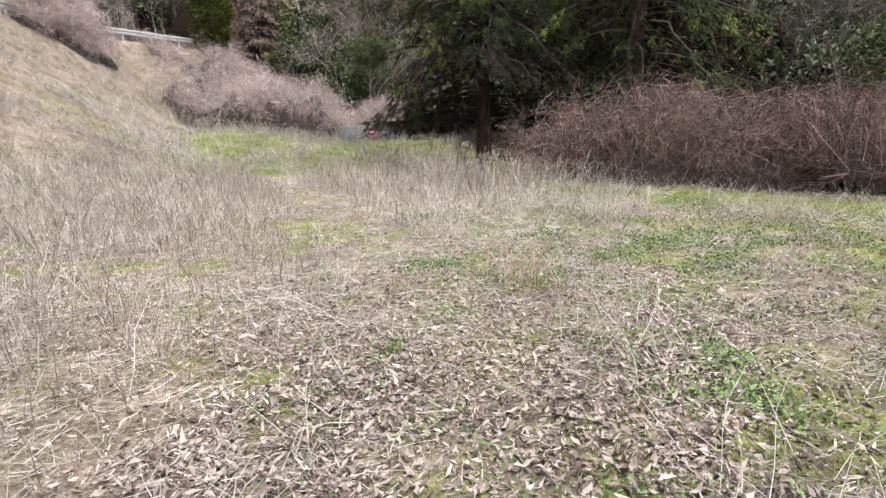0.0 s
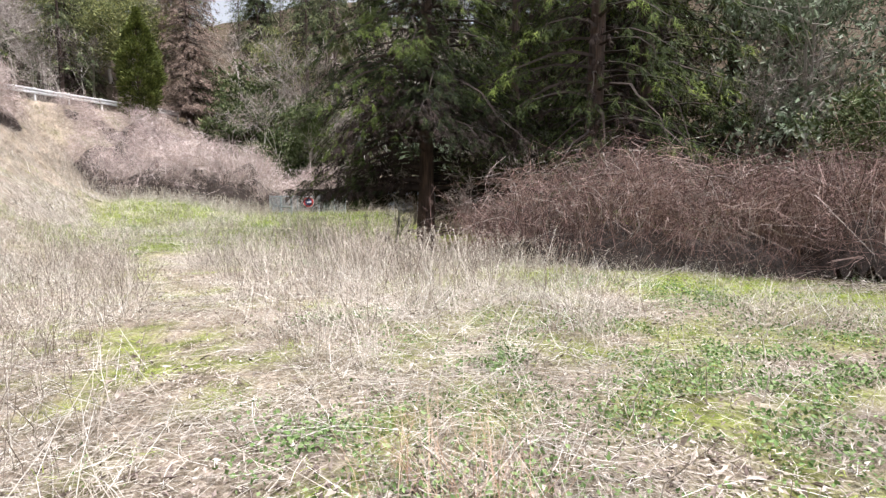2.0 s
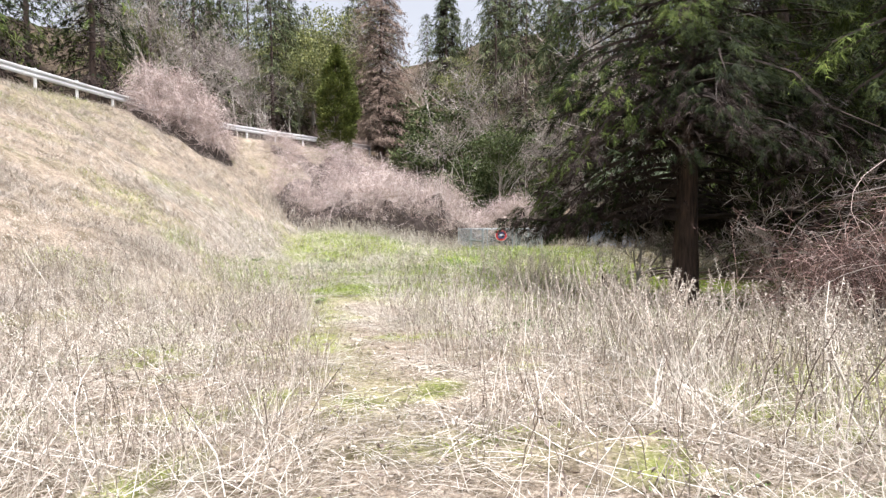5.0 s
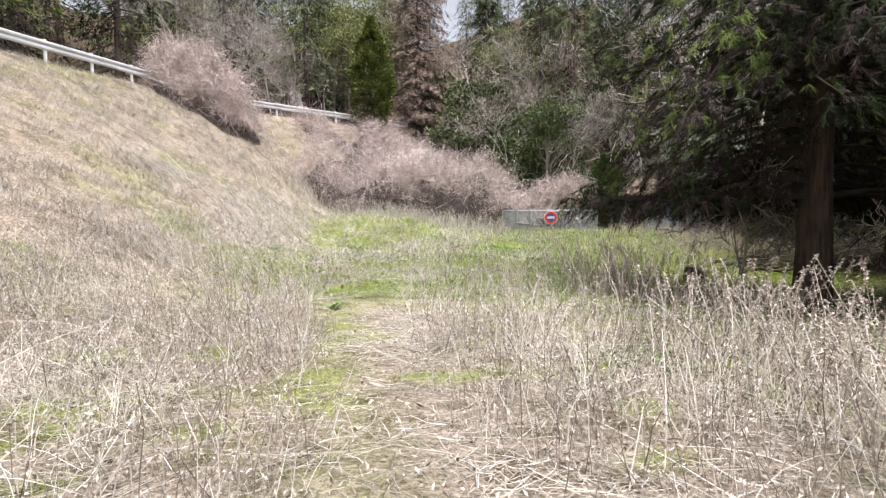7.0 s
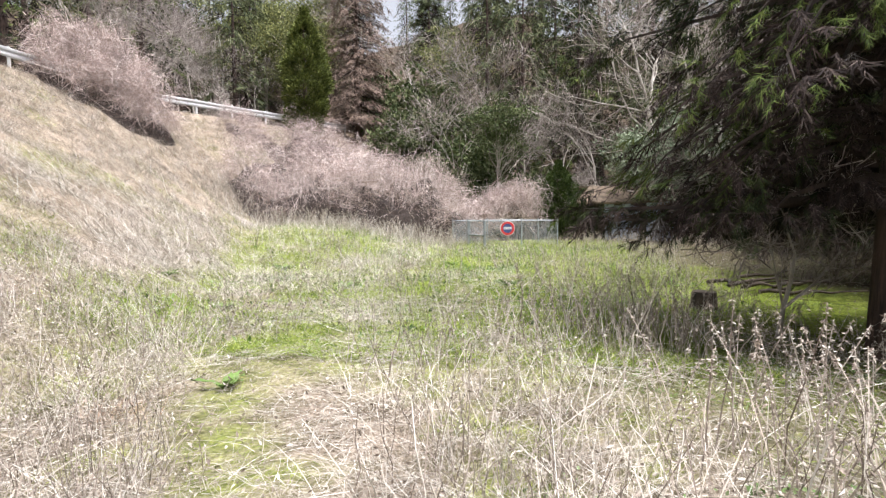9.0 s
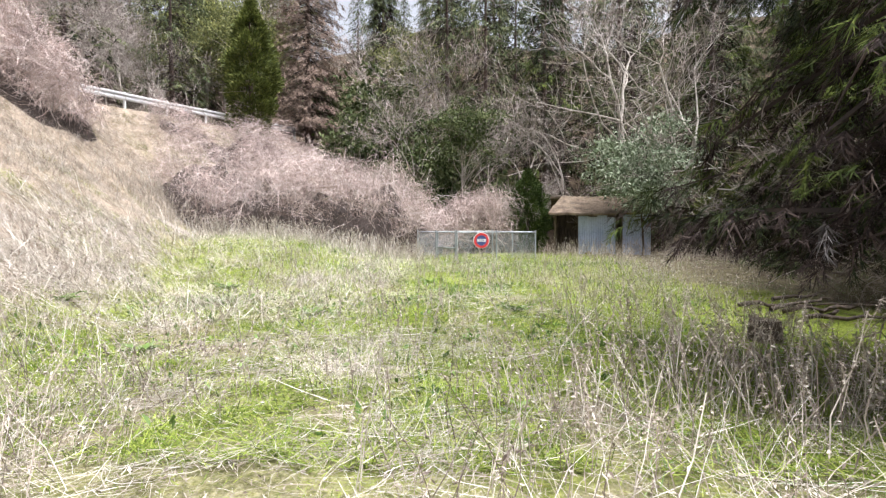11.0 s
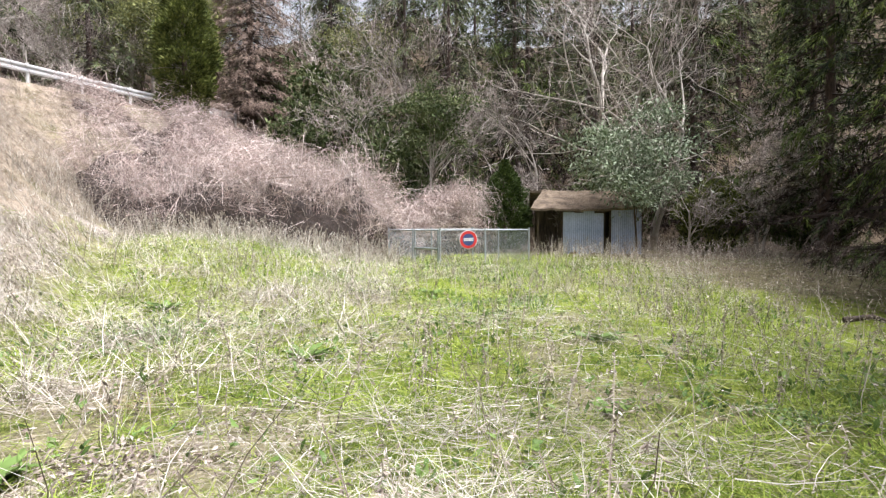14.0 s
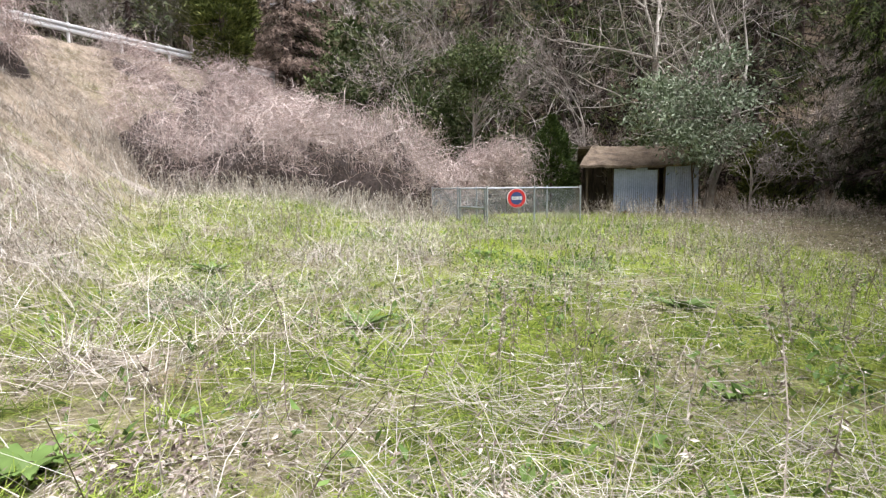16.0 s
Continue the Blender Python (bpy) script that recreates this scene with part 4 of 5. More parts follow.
for k, (a, b) in enumerate(zip(corners, corners[1:] + corners[:1])):
    run = (b - a).length
    n_bays = 2
    for j in range(n_bays):
        q = a.lerp(b, j / n_bays)
        z0 = float(height(q.x, q.y))
        post = part("post", rod((q.x, q.y, z0 - 0.1), (q.x, q.y, FENCE_TOP + 0.03), 0.026), M_GALV, fence, smooth=True)
        part("post_cap", rod((q.x, q.y, FENCE_TOP + 0.03), (q.x, q.y, FENCE_TOP + 0.055), 0.031), M_GALV, post)
    for z in (FENCE_TOP - 0.01,):
        part("rail", rod((a.x, a.y, z), (b.x, b.y, z), 0.017), M_GALV, fence, smooth=True)
    low_z, tall_ = 0.16, FENCE_TOP - 0.17
    pitch = 0.085
    strips = []
    for sgn in (1, -1):
        for c in np.arange(-tall_, run, pitch):
            s0, s1 = max(c, 0.0), min(c + tall_, run)
            if s1 - s0 < 0.01:
                continue
            za, zb = (s0 - c, s1 - c) if sgn > 0 else (tall_ - (s0 - c), tall_ - (s1 - c))
            pa, pb = a.lerp(b, s0 / run), a.lerp(b, s1 / run)
            strips.append([[pa.x, pa.y, low_z + za], [pb.x, pb.y, low_z + zb]])
    wires = np.array(strips)
    part("chain_link_mesh", tubes(wires, np.full(wires.shape[:2], 0.0026), 3), M_WIRE, fence)


def disc(r, thick, y, segments=48):
    bm = bmesh.new()
    bmesh.ops.create_cone(bm, cap_ends=True, segments=segments, radius1=r, radius2=r, depth=thick, matrix=Matrix.Translation((0, y, 0)) @ Matrix.Rotation(math.pi / 2, 4, "X"))
    return bm


def ring(r0, r1, y0, y1, segments=48):
    bm = bmesh.new()
    loops = []
    for r, y in ((r0, y0), (r0, y1), (r1, y1), (r1, y0)):
        loops.append([bm.verts.new((r * math.cos(k * 2 * math.pi / segments), y, r * math.sin(k * 2 * math.pi / segments))) for k in range(segments)])
    for i in range(4):
        for k in range(segments):
            bm.faces.new((loops[i][k], loops[i][(k + 1) % segments], loops[(i + 1) % 4][(k + 1) % segments], loops[(i + 1) % 4][k]))
    bmesh.ops.recalc_face_normals(bm, faces=bm.faces)
    return bm


# gate bay in the fence's side: a pair of posts and a middle rail
for f in (0.035, 0.46):
    q = corners[0].lerp(corners[3], f)
    part("gate_post", rod((q.x, q.y, float(height(q.x, q.y)) - 0.1), (q.x, q.y, FENCE_TOP + 0.02), 0.03), M_GALV, fence, smooth=True)
qa, qb = corners[0].lerp(corners[3], 0.035), corners[0].lerp(corners[3], 0.46)
part("gate_rail", rod((qa.x, qa.y, 0.52), (qb.x, qb.y, 0.52), 0.035), M_GALV, fence, smooth=True)
sign = tagged(new("round_sign"), "round red and blue prohibition sign on the fence", "sign")
part("plate", disc(0.285, 0.012, 0.0), M_SIGNWHITE, sign, "white-rimmed metal plate")
part("red_ring", ring(0.185, 0.268, -0.006, -0.013), M_RED, sign, "red ring")
part("blue_field", disc(0.184, 0.006, -0.008), M_BLUE, sign, "dark blue centre")
for k in range(4):
    cx_ = -0.118 + k * 0.079
    bm = bmesh.new()
    for sx, sz, px, pz in ((0.062, 0.022, 0, 0.034), (0.062, 0.02, 0, -0.036), (0.022, 0.09, -0.018, 0), (0.018, 0.09, 0.02, 0)):
        box(bm, (sx, 0.004, sz), (cx_ + px, -0.0135 - 0.0002 * (sx < 0.03), pz + 0.005))
    part("lettering_bar", bm, M_SIGNWHITE, sign, "white unreadable lettering block")
sign_dir = (corners[1] - corners[0]).normalized()
sp = corners[0].lerp(corners[1], 0.305)
sign.matrix_world = pose(sp.x + sign_dir.y * 0.05, sp.y - sign_dir.x * 0.05, 0.8, 0, 0, math.degrees(math.atan2(sign_dir.y, sign_dir.x)))

# ---- shed ----
shed = tagged(new("shed"), "derelict shed of pale blue sheet metal with a littered roof", "shed")
sheets = ((0.0, 0.42, 0.06, 1.74), (0.42, 0.8, 0.02, 1.7), (0.8, 1.2, 0.03, 1.76), (1.2, 1.56, 0.05, 1.68), (1.88, 2.46, -0.02, 1.92), (2.46, 3.02, -0.02, 1.94))


def sheet(x0, x1, z0, z1, y):
    """A corrugated sheet with a turned edge."""
    n = max(int((x1 - x0) / 0.019), 4)
    xs = np.linspace(x0, x1, n)
    wave = 0.006 * np.sin(xs * 2 * np.pi / 0.076) + y
    vs, fs = [], []
    for off in (0.0, 0.004):
        for z in (z0, z1):
            vs.append(np.stack([xs, wave + off, np.full(n, z)], axis=1))
    k = np.arange(n - 1)
    for lo, hi in ((0, n), (3 * n, 2 * n), (2 * n, 0), (n, 3 * n)):
        fs.append(np.stack([lo + k, lo + k + 1, hi + k + 1, hi + k], axis=1))
    return np.concatenate(vs), np.concatenate(fs)


for k, (x0, x1, z0, z1) in enumerate(sheets):
    part("sheet", sheet(x0, x1 + 0.02, z0, z1, -0.004 * (k % 2)), M_SHEET, shed, "pale blue weathered metal sheet")
for z in (0.5, 0.95, 1.5):
    bm = bmesh.new()
    box(bm, (1.08, 0.012, 0.022), (2.48, -0.018, z), bevel=0.003)
    part("seam_batten", bm, M_SHEET, shed)
for x0, z0, w, hh in ((0.3, 0.04, 0.3, 0.16), (1.1, 0.03, 0.35, 0.12), (2.2, -0.01, 0.4, 0.1)):
    bm = bmesh.new()
    bmesh.ops.create_grid(bm, x_segments=6, y_segments=4, size=0.5)
    for v in bm.verts:
        v.co = Vector((x0 + (v.co.x + 0.5) * w, -0.012, z0 + (v.co.y + 0.5) * hh * (0.6 + 0.8 * noise.noise((v.co.x * 5 + x0, 0, 3)))))
    bmesh.ops.solidify(bm, geom=bm.faces[:], thickness=0.003)
    part("rust_patch", bm, M_RUSTED, shed, "rust-eaten strip of metal")
for x in (-1.0, 0.0, 1.6, 1.86, 3.06):
    bm = box(bmesh.new(), (0.09, 0.09, 2.0), (x, 0.07, 0.95), bevel=0.008)
    part("post", bm, M_OLDWOOD, shed, "dark weathered timber post")
for x, y, sx, sy, sz in ((1.0, 2.6, 4.1, 0.05, 2.0), (3.08, 1.35, 0.04, 2.5, 1.9), (-0.02, 1.7, 0.04, 1.9, 1.9), (0.78, 0.1, 1.5, 0.04, 0.25)):
    bm = box(bmesh.new(), (sx, sy, sz), (x, y, 0.95 if sz > 1 else 1.75), bevel=0.006)
    part("board_wall", bm, M_OLDWOOD, shed)
part("eave_beam", box(bmesh.new(), (4.3, 0.1, 0.12), (1.05, 0.05, 1.93), bevel=0.01), M_OLDWOOD, shed)


def roof_slab(front):
    bm = bmesh.new()
    bmesh.ops.create_grid(bm, x_segments=40, y_segments=16, size=0.5)
    for v in bm.verts:
        u, w = v.co.x + 0.5, v.co.y + 0.5
        x = -1.3 + u * 4.5 + w * 0.55 * (1 - u) * front
        y = (-0.3 + w * 1.65) if front else (1.35 + w * 1.7)
        z = (1.82 + w * 0.8) if front else (2.62 - w * 0.75)
        v.co = Vector((x, y, z + 0.05 * noise.noise((x * 2.3, y * 2.3, 1)) + 0.025 * noise.noise((x * 9, y * 9, 4)) - 0.06 * math.sin(u * math.pi)))
    bmesh.ops.solidify(bm, geom=bm.faces[:], thickness=-0.09)
    return bm


part("roof", roof_slab(True), M_THATCH, shed, "sagging roof covered with brown leaf debris")
part("roof", roof_slab(False), M_THATCH, shed)
shed.matrix_world = pose(0.32, 40.0, float(height(1.6, 39.8)) - 0.05, 0, 0, -9)

# ---- guard rail ----
rail = tagged(new("guard_rail"), "white steel guard rail along the road above the bank", "guard rail")
rail_y = np.arange(18.0, 50.1, 2.0)
rail_x = brow(rail_y) - 0.25
RAIL_TOP = ROAD_Z + 0.78
profile = [(0.0, 0.0), (0.045, -0.04), (0.045, -0.11), (0.0, -0.155), (0.0, -0.195), (0.045, -0.24), (0.045, -0.31), (0.0, -0.35)]
for k, (x, y) in enumerate(zip(rail_x, rail_y)):
    post = part("post", rod((x, y, float(height(x, y)) - 0.3), (x, y, RAIL_TOP + 0.03), 0.057, 10), M_WHITE, rail, smooth=True)
    part("post_cap", rod((x, y, RAIL_TOP + 0.03), (x, y, RAIL_TOP + 0.05), 0.062, 10), M_WHITE, post)
    if k + 1 < len(rail_y):
        x2, y2 = rail_x[k + 1], rail_y[k + 1]
        dx, dy = y2 - y, -(x2 - x)
        ln_ = math.hypot(dx, dy)
        dx, dy = dx / ln_, dy / ln_
        bm = bmesh.new()
        rows_ = [[bm.verts.new((px + dx * (0.06 + o), py + dy * (0.06 + o), RAIL_TOP + z)) for o, z in profile] for px, py in ((x, y), (x2, y2))]
        for i in range(len(profile) - 1):
            bm.faces.new((rows_[0][i], rows_[0][i + 1], rows_[1][i + 1], rows_[1][i]))
        bmesh.ops.solidify(bm, geom=bm.faces[:], thickness=0.004)
        part("beam", bm, M_WHITE, rail)

# ---- stump, fallen branches, rock ----


def stump(at, r, tall, label):
    g = np.random.default_rng(61)
    bm = bmesh.new()
    bmesh.ops.create_cone(bm, cap_ends=True, segments=24, radius1=r * 1.25, radius2=r, depth=tall + 0.2, matrix=Matrix.Translation((0, 0, tall / 2 - 0.1)))
    bmesh.ops.subdivide_edges(bm, edges=[e for e in bm.edges if abs(e.verts[0].co.z - e.verts[1].co.z) > 0.1], cuts=3)
    for v in bm.verts:
        k = 1 + 0.12 * noise.noise((v.co.x * 6, v.co.y * 6, v.co.z * 2))
        v.co.x, v.co.y, v.co.z = v.co.x * k, v.co.y * k, v.co.z + 0.02 * noise.noise(v.co * 7)
    ob = tagged(part("tree_stump", bm, M_OLDWOOD), label, "stump")
    ob.matrix_world = pose(*at)


stump(stand(0.22, 22.6, 0.0), 0.21, 0.3, "low dark sawn tree stump in mossy grass")
for k in range(7):
    g = np.random.default_rng(70 + k)
    x, y = 2.6 + g.normal() * 0.7, 24.6 + g.normal() * 0.5
    a, ln_ = g.uniform(-1.1, 1.1), g.uniform(0.6, 1.9)
    s = np.linspace(-0.5, 0.5, 7)
    pts = on_ground(x + math.cos(a) * ln_ * s + g.normal(size=7) * 0.07, y + math.sin(a) * ln_ * s + g.normal(size=7) * 0.07)
    pts[:, 2] += np.abs(g.normal(size=7)) * 0.06
    pts[:, 2] += 0.06 + 0.05 * k * 0.6 + (s + 0.5) * 0.12
    tagged(part("fallen_branch", tubes(pts[None], np.linspace(0.045, 0.012, 7)[None], 8), M_OLDWOOD, smooth=True), "dark fallen branch lying on mossy ground", "branch", "fallen branches")
bm = bmesh.new()
bmesh.ops.create_icosphere(bm, subdivisions=4, radius=1.0)
for v in bm.verts:
    v.co = Vector((v.co.x * 1.2, v.co.y * 0.45, v.co.z * 0.16)) * (1 + 0.25 * noise.noise(v.co * 2.2))
rock = tagged(part("rock", bm, M_ROCK), "flat pale rock at the foot of the bank", "rock")
rock.matrix_world = pose(*stand(-15.1, 33.7, 0.06), 0, 27, 12)

# ---- plants of the field ----


def scatter(n, x0, x1, y0, y1, weight, gen):
    """n points on the plan, as thick as weight (0 to 1) says."""
    xs, ys = [], []
    have = 0
    while have < n:
        x, y = gen.uniform(x0, x1, 4 * n), gen.uniform(y0, y1, 4 * n)
        keep = gen.random(4 * n) < weight(x, y)
        xs.append(x[keep])
        ys.append(y[keep])
        have += int(keep.sum())
    return np.concatenate(xs)[:n], np.concatenate(ys)[:n]


def stuff(name, arrays, material, label, category):
    return tagged(part(name, arrays, material), label, category, kind="stuff")


def straws(x, y, length, width, rise, gen, segs=2, sag=0.5, lift=0.0, curl=0.3, slope=False):
    """Bent dry stems: rise 0 lies flat, 1 stands upright."""
    n = len(x)
    az = gen.random(n) * 2 * np.pi
    rise = np.clip(rise, 0.0, 1.0)
    flat = np.sqrt(1 - rise ** 2)
    s = np.linspace(0, 1, segs + 1)
    reach = length[:, None] * s
    bend = az[:, None] + gen.normal(size=n)[:, None] * curl * s
    px = x[:, None] + np.cos(bend) * reach * (flat[:, None] + 0.3 * s)
    py = y[:, None] + np.sin(bend) * reach * (flat[:, None] + 0.3 * s)
    pz = height(px, py) + lift + np.maximum(reach * rise[:, None] * (1 - sag * 0.5 * s * (1 - rise[:, None])), 0.006 + gen.random(n)[:, None] * 0.05)
    if slope:
        pz = np.maximum(height(x, y)[:, None] + reach * rise[:, None], height(px, py) + 0.01)
    w = width[:, None] * np.linspace(1, 0.35, segs + 1)[None, :]
    return ribbons(np.stack([px, py, pz], axis=-1), w, np.stack([-np.sin(az), np.cos(az), gen.normal(size=n) * 0.5], axis=1))


def trodden(x, y, wide=0.0):
    """0 on the line where the weeds are trodden down."""
    return ease(0.3 + wide, 0.75 + wide, np.abs(x - np.interp(y, [0, 3, 6, 9, 12, 14.5, 17.7], [0.1, 0.4, -0.4, -1.7, -2.7, -4.0, -5.5])) + 3 * (y > 18.2))


gf = np.random.default_rng(80)
near_w = lambda y: 1.0 / (1.0 + np.maximum(y - 19, 0) * 0.18)
field_in = lambda x, y: ((x > toe(y) - 2.5) & (x * 0.62 + y * 0.78 < 13.2 + 20 * (x < 1.2)) & (np.hypot(x - 1.44, y - 19.3) > 0.4)).astype(float)

# matted straw lying everywhere, thickest in the middle of the field
dry = lambda x, y: field_in(x, y) * (1 - 0.8 * under_cedar(x, y)) * near_w(y) * np.clip(1.05 - 0.98 * greenness(x, y), 0.08, 1) * (0.12 + 0.88 * ease(0.38, 0.62, patchy(x, y, 0.8, 81))) * (1 - 0.6 * np.clip(littered(x, y), 0, 1))
x, y = scatter(66000, -11, 8, 0.6, 36, dry, gf)
stuff("dry_grass", straws(x, y, gf.uniform(0.08, 0.36, len(x)), gf.uniform(0.002, 0.005, len(x)), np.abs(gf.normal(0.12, 0.25, len(x))), gf, 3, curl=0.7), M_STRAW, "pale matted dry grass lying on the field", "dry grass")
# upright dead grass
tall_dry = lambda x, y: field_in(x, y) * trodden(x, y) * (1 - 0.95 * under_cedar(x, y)) * near_w(y) * np.clip(1 - 1.05 * greenness(x, y), 0.04, 1) * ease(0.4, 0.62, patchy(x, y, 1.2, 82)) * (0.35 + 0.65 * ease(6, 9, y)) * (1 - 0.5 * ease(16, 20, y))
x, y = scatter(23000, -11, 7.5, 1.0, 34, tall_dry, gf)
stuff("standing_dry_grass", straws(x, y, gf.uniform(0.18, 0.55, len(x)), gf.uniform(0.003, 0.006, len(x)), gf.uniform(0.5, 1.0, len(x)), gf), M_STRAW, "standing tufts of pale dead grass", "dry grass")
# long fallen stems in heaps
heap = lambda x, y: field_in(x, y) * np.maximum.reduce([0.35 * ease(1.3, 0.3, np.hypot((x + 5.6) / 1.3, y - 19.7)), 0.3 * ease(1.2, 0.3, np.hypot((x + 6.2) / 1.2, (y - 22.4))), 0.6 * ease(1.4, 0.3, np.hypot(x + 4.2, y - 24.5)), 0.02 + 0.07 * ease(17, 20, y) * ease(0.4, 0.6, patchy(x, y, 0.9, 103)), 0.7 * ease(0.56, 0.68, patchy(x, y, 1.3, 83)) * (1 - 0.75 * ease(17, 20, y))])
x, y = scatter(11500, -12, 4, 4, 34, heap, gf)
stuff("fallen_stems", straws(x, y, gf.uniform(0.12, 0.7, len(x)), gf.uniform(0.002, 0.0046, len(x)), np.minimum(np.abs(gf.normal(0.1, 0.22, len(x))), 0.35), gf, 4, lift=0.04, curl=0.8), M_STRAW, "heaps of long bleached fallen stems", "dry grass")
hx, hy = [], []
for cx, cy, rx, ry, k in ((-5.4, 19.4, 0.7, 0.45, 1000), (-5.0, 20.7, 0.7, 0.35, 450), (-3.9, 20.1, 0.45, 0.3, 260), (-6.5, 18.4, 0.5, 0.4, 300), (-4.2, 17.6, 0.6, 0.5, 500)):
    hx.append(cx + gf.normal(size=k) * rx * 0.7)
    hy.append(cy + gf.normal(size=k) * ry * 0.7)
x, y = np.concatenate(hx), np.concatenate(hy)
stuff("straw_heaps", straws(x, y, gf.uniform(0.2, 0.75, len(x)), gf.uniform(0.002, 0.005, len(x)), np.minimum(np.abs(gf.normal(0.1, 0.18, len(x))), 0.35), gf, 4, lift=0.03, curl=0.9), M_STRAW, "tangled heaps of bleached straw on the lawn", "dry grass")
pale_net = lambda x, y: field_in(x, y) * (1 - 0.9 * under_cedar(x, y)) * ease(17.5, 21, y) * (0.12 + 0.88 * ease(0.42, 0.6, patchy(x, y, 1.6, 108)))
x, y = scatter(5000, -13, 1.5, 17.5, 34.5, pale_net, gf)
stuff("fallen_stems", straws(x, y, gf.uniform(0.15, 0.7, len(x)), gf.uniform(0.003, 0.0075, len(x)), np.minimum(np.abs(gf.normal(0.2, 0.25, len(x))), 0.35), gf, 3, lift=0.05, curl=0.9), M_STRAW, "bleached crooked stems strewn over the green lawn", "dry grass")
arched = lambda x, y: field_in(x, y) * trodden(x, y, 0.75) * (0.15 + 0.85 * ease(0.45, 0.62, patchy(x, y, 1.0, 109))) * (1 - 0.7 * greenness(x, y)) * (1 - 0.95 * under_cedar(x, y))
x, y = scatter(2600, -8, 2.6, 6.5, 18, arched, gf)
stuff("arched_stems", straws(x, y, gf.uniform(0.4, 1.05, len(x)), gf.uniform(0.004, 0.008, len(x)), gf.uniform(0.25, 0.8, len(x)), gf, 5, sag=1.7, curl=0.8), M_STRAW, "long pale dead stems arching over the straw", "dry grass")
x, y = scatter(12000, -5, 3.5, 0.8, 8, lambda x, y: field_in(x, y) * np.clip(1 - greenness(x, y), 0.1, 1) * (1 - 0.7 * np.clip(littered(x, y), 0, 1)), gf)
stuff("dry_grass", straws(x, y, gf.uniform(0.06, 0.3, len(x)), gf.uniform(0.0025, 0.006, len(x)), np.abs(gf.normal(0.15, 0.2, len(x))), gf, 3, curl=0.9), M_STRAW, "matted yellowish straw between the fallen leaves", "dry grass")
# the bank's bleached grass
bank_w = lambda x, y: (x < toe(y) - 1.0) * (x > brow(y) - 0.6) * (0.3 + 0.7 * ease(0.3, 0.6, patchy(x, y, 1.7, 84)))
x, y = scatter(95000, -22, -6, 6, 46, bank_w, gf)
stuff("bank_grass", straws(x, y, gf.uniform(0.05, 0.15, len(x)), gf.uniform(0.003, 0.0075, len(x)), gf.uniform(0.5, 1.0, len(x)), gf, 1, slope=True), M_STRAW, "bleached dry grass covering the steep bank", "dry grass")
tufty = lambda x, y: (x < toe(y) - 0.8) * (x > brow(y) - 0.4) * ease(0.54, 0.64, patchy(x, y, 0.7, 93))
x, y = scatter(42000, -22, -6, 8, 44, tufty, gf)
stuff("bank_tufts", straws(x, y, gf.uniform(0.08, 0.24, len(x)), gf.uniform(0.004, 0.009, len(x)), gf.uniform(0.5, 1.0, len(x)), gf, 1, slope=True), M_STALK, "brownish tufts of dead grass on the bank", "dry grass")
M_TUSSOCK = foliage("tussock_grass", [(0.0, (0.166, 0.131, 0.099)), (0.4, (0.419, 0.362, 0.303)), (0.8, (0.614, 0.558, 0.506)), (1.0, (0.799, 0.754, 0.726))], 0.8, 2.4, 0.1)
clumped = lambda x, y: (x < toe(y) - 0.3) * (x > brow(y) - 0.3) * (0.1 + 0.9 * ease(0.4, 0.6, patchy(x, y, 2.0, 107)))
cx, cy = scatter(2600, -22, -5.5, 8, 44, clumped, gf)
size = gf.uniform(0.07, 0.2, len(cx)).repeat(26)
x, y = cx.repeat(26) + gf.normal(size=len(size)) * size * 0.7, cy.repeat(26) + gf.normal(size=len(size)) * size * 0.7
stuff("bank_tussocks", straws(x, y, size * gf.uniform(0.8, 2.0, len(x)), gf.uniform(0.003, 0.0075, len(x)), gf.uniform(0.6, 1.0, len(x)), gf, 1, slope=True), M_TUSSOCK, "rounded tussocks of dead grass on the bank", "dry grass")
bank_g = lambda x, y: (x < toe(y) - 0.5) * (x > brow(y) - 0.6) * ease(0.5, 0.75, patchy(x, y, 1.6, 14))
x, y = scatter(20000, -22, -6, 8, 44, bank_g, gf)
stuff("bank_green_grass", straws(x, y, gf.uniform(0.06, 0.18, len(x)), gf.uniform(0.004, 0.009, len(x)), gf.uniform(0.5, 1.0, len(x)), gf, 1, slope=True), M_GRASS, "yellowish green grass in patches on the bank", "grass")
# green grass
lush = lambda x, y: np.maximum(field_in(x, y), moss_bed(x, y)) * near_w(y) * greenness(x, y) * (0.15 + 0.85 * ease(0.3, 0.6, patchy(x, y, 0.3, 94))) * (1 - 0.7 * np.clip(littered(x, y), 0, 1))
x, y = scatter(85000, -12, 8, 1, 40, lush, gf)
stuff("green_grass", straws(x, y, gf.uniform(0.03, 0.095, len(x)), gf.uniform(0.0025, 0.006, len(x)), gf.uniform(0.45, 1.0, len(x)), gf, 1), M_GRASS, "short fresh green grass", "grass")

# crumbled withered leaves among the straw
crumbs = lambda x, y: field_in(x, y) * (1 - 0.7 * under_cedar(x, y)) * near_w(y) * np.clip(1.05 - 0.8 * greenness(x, y), 0.12, 1) * ease(0.3, 0.55, patchy(x, y, 0.45, 97))
x, y = scatter(46000, -10, 6, 1.5, 30, crumbs, gf)
n = len(x)
ln = gf.uniform(0.015, 0.05, n)
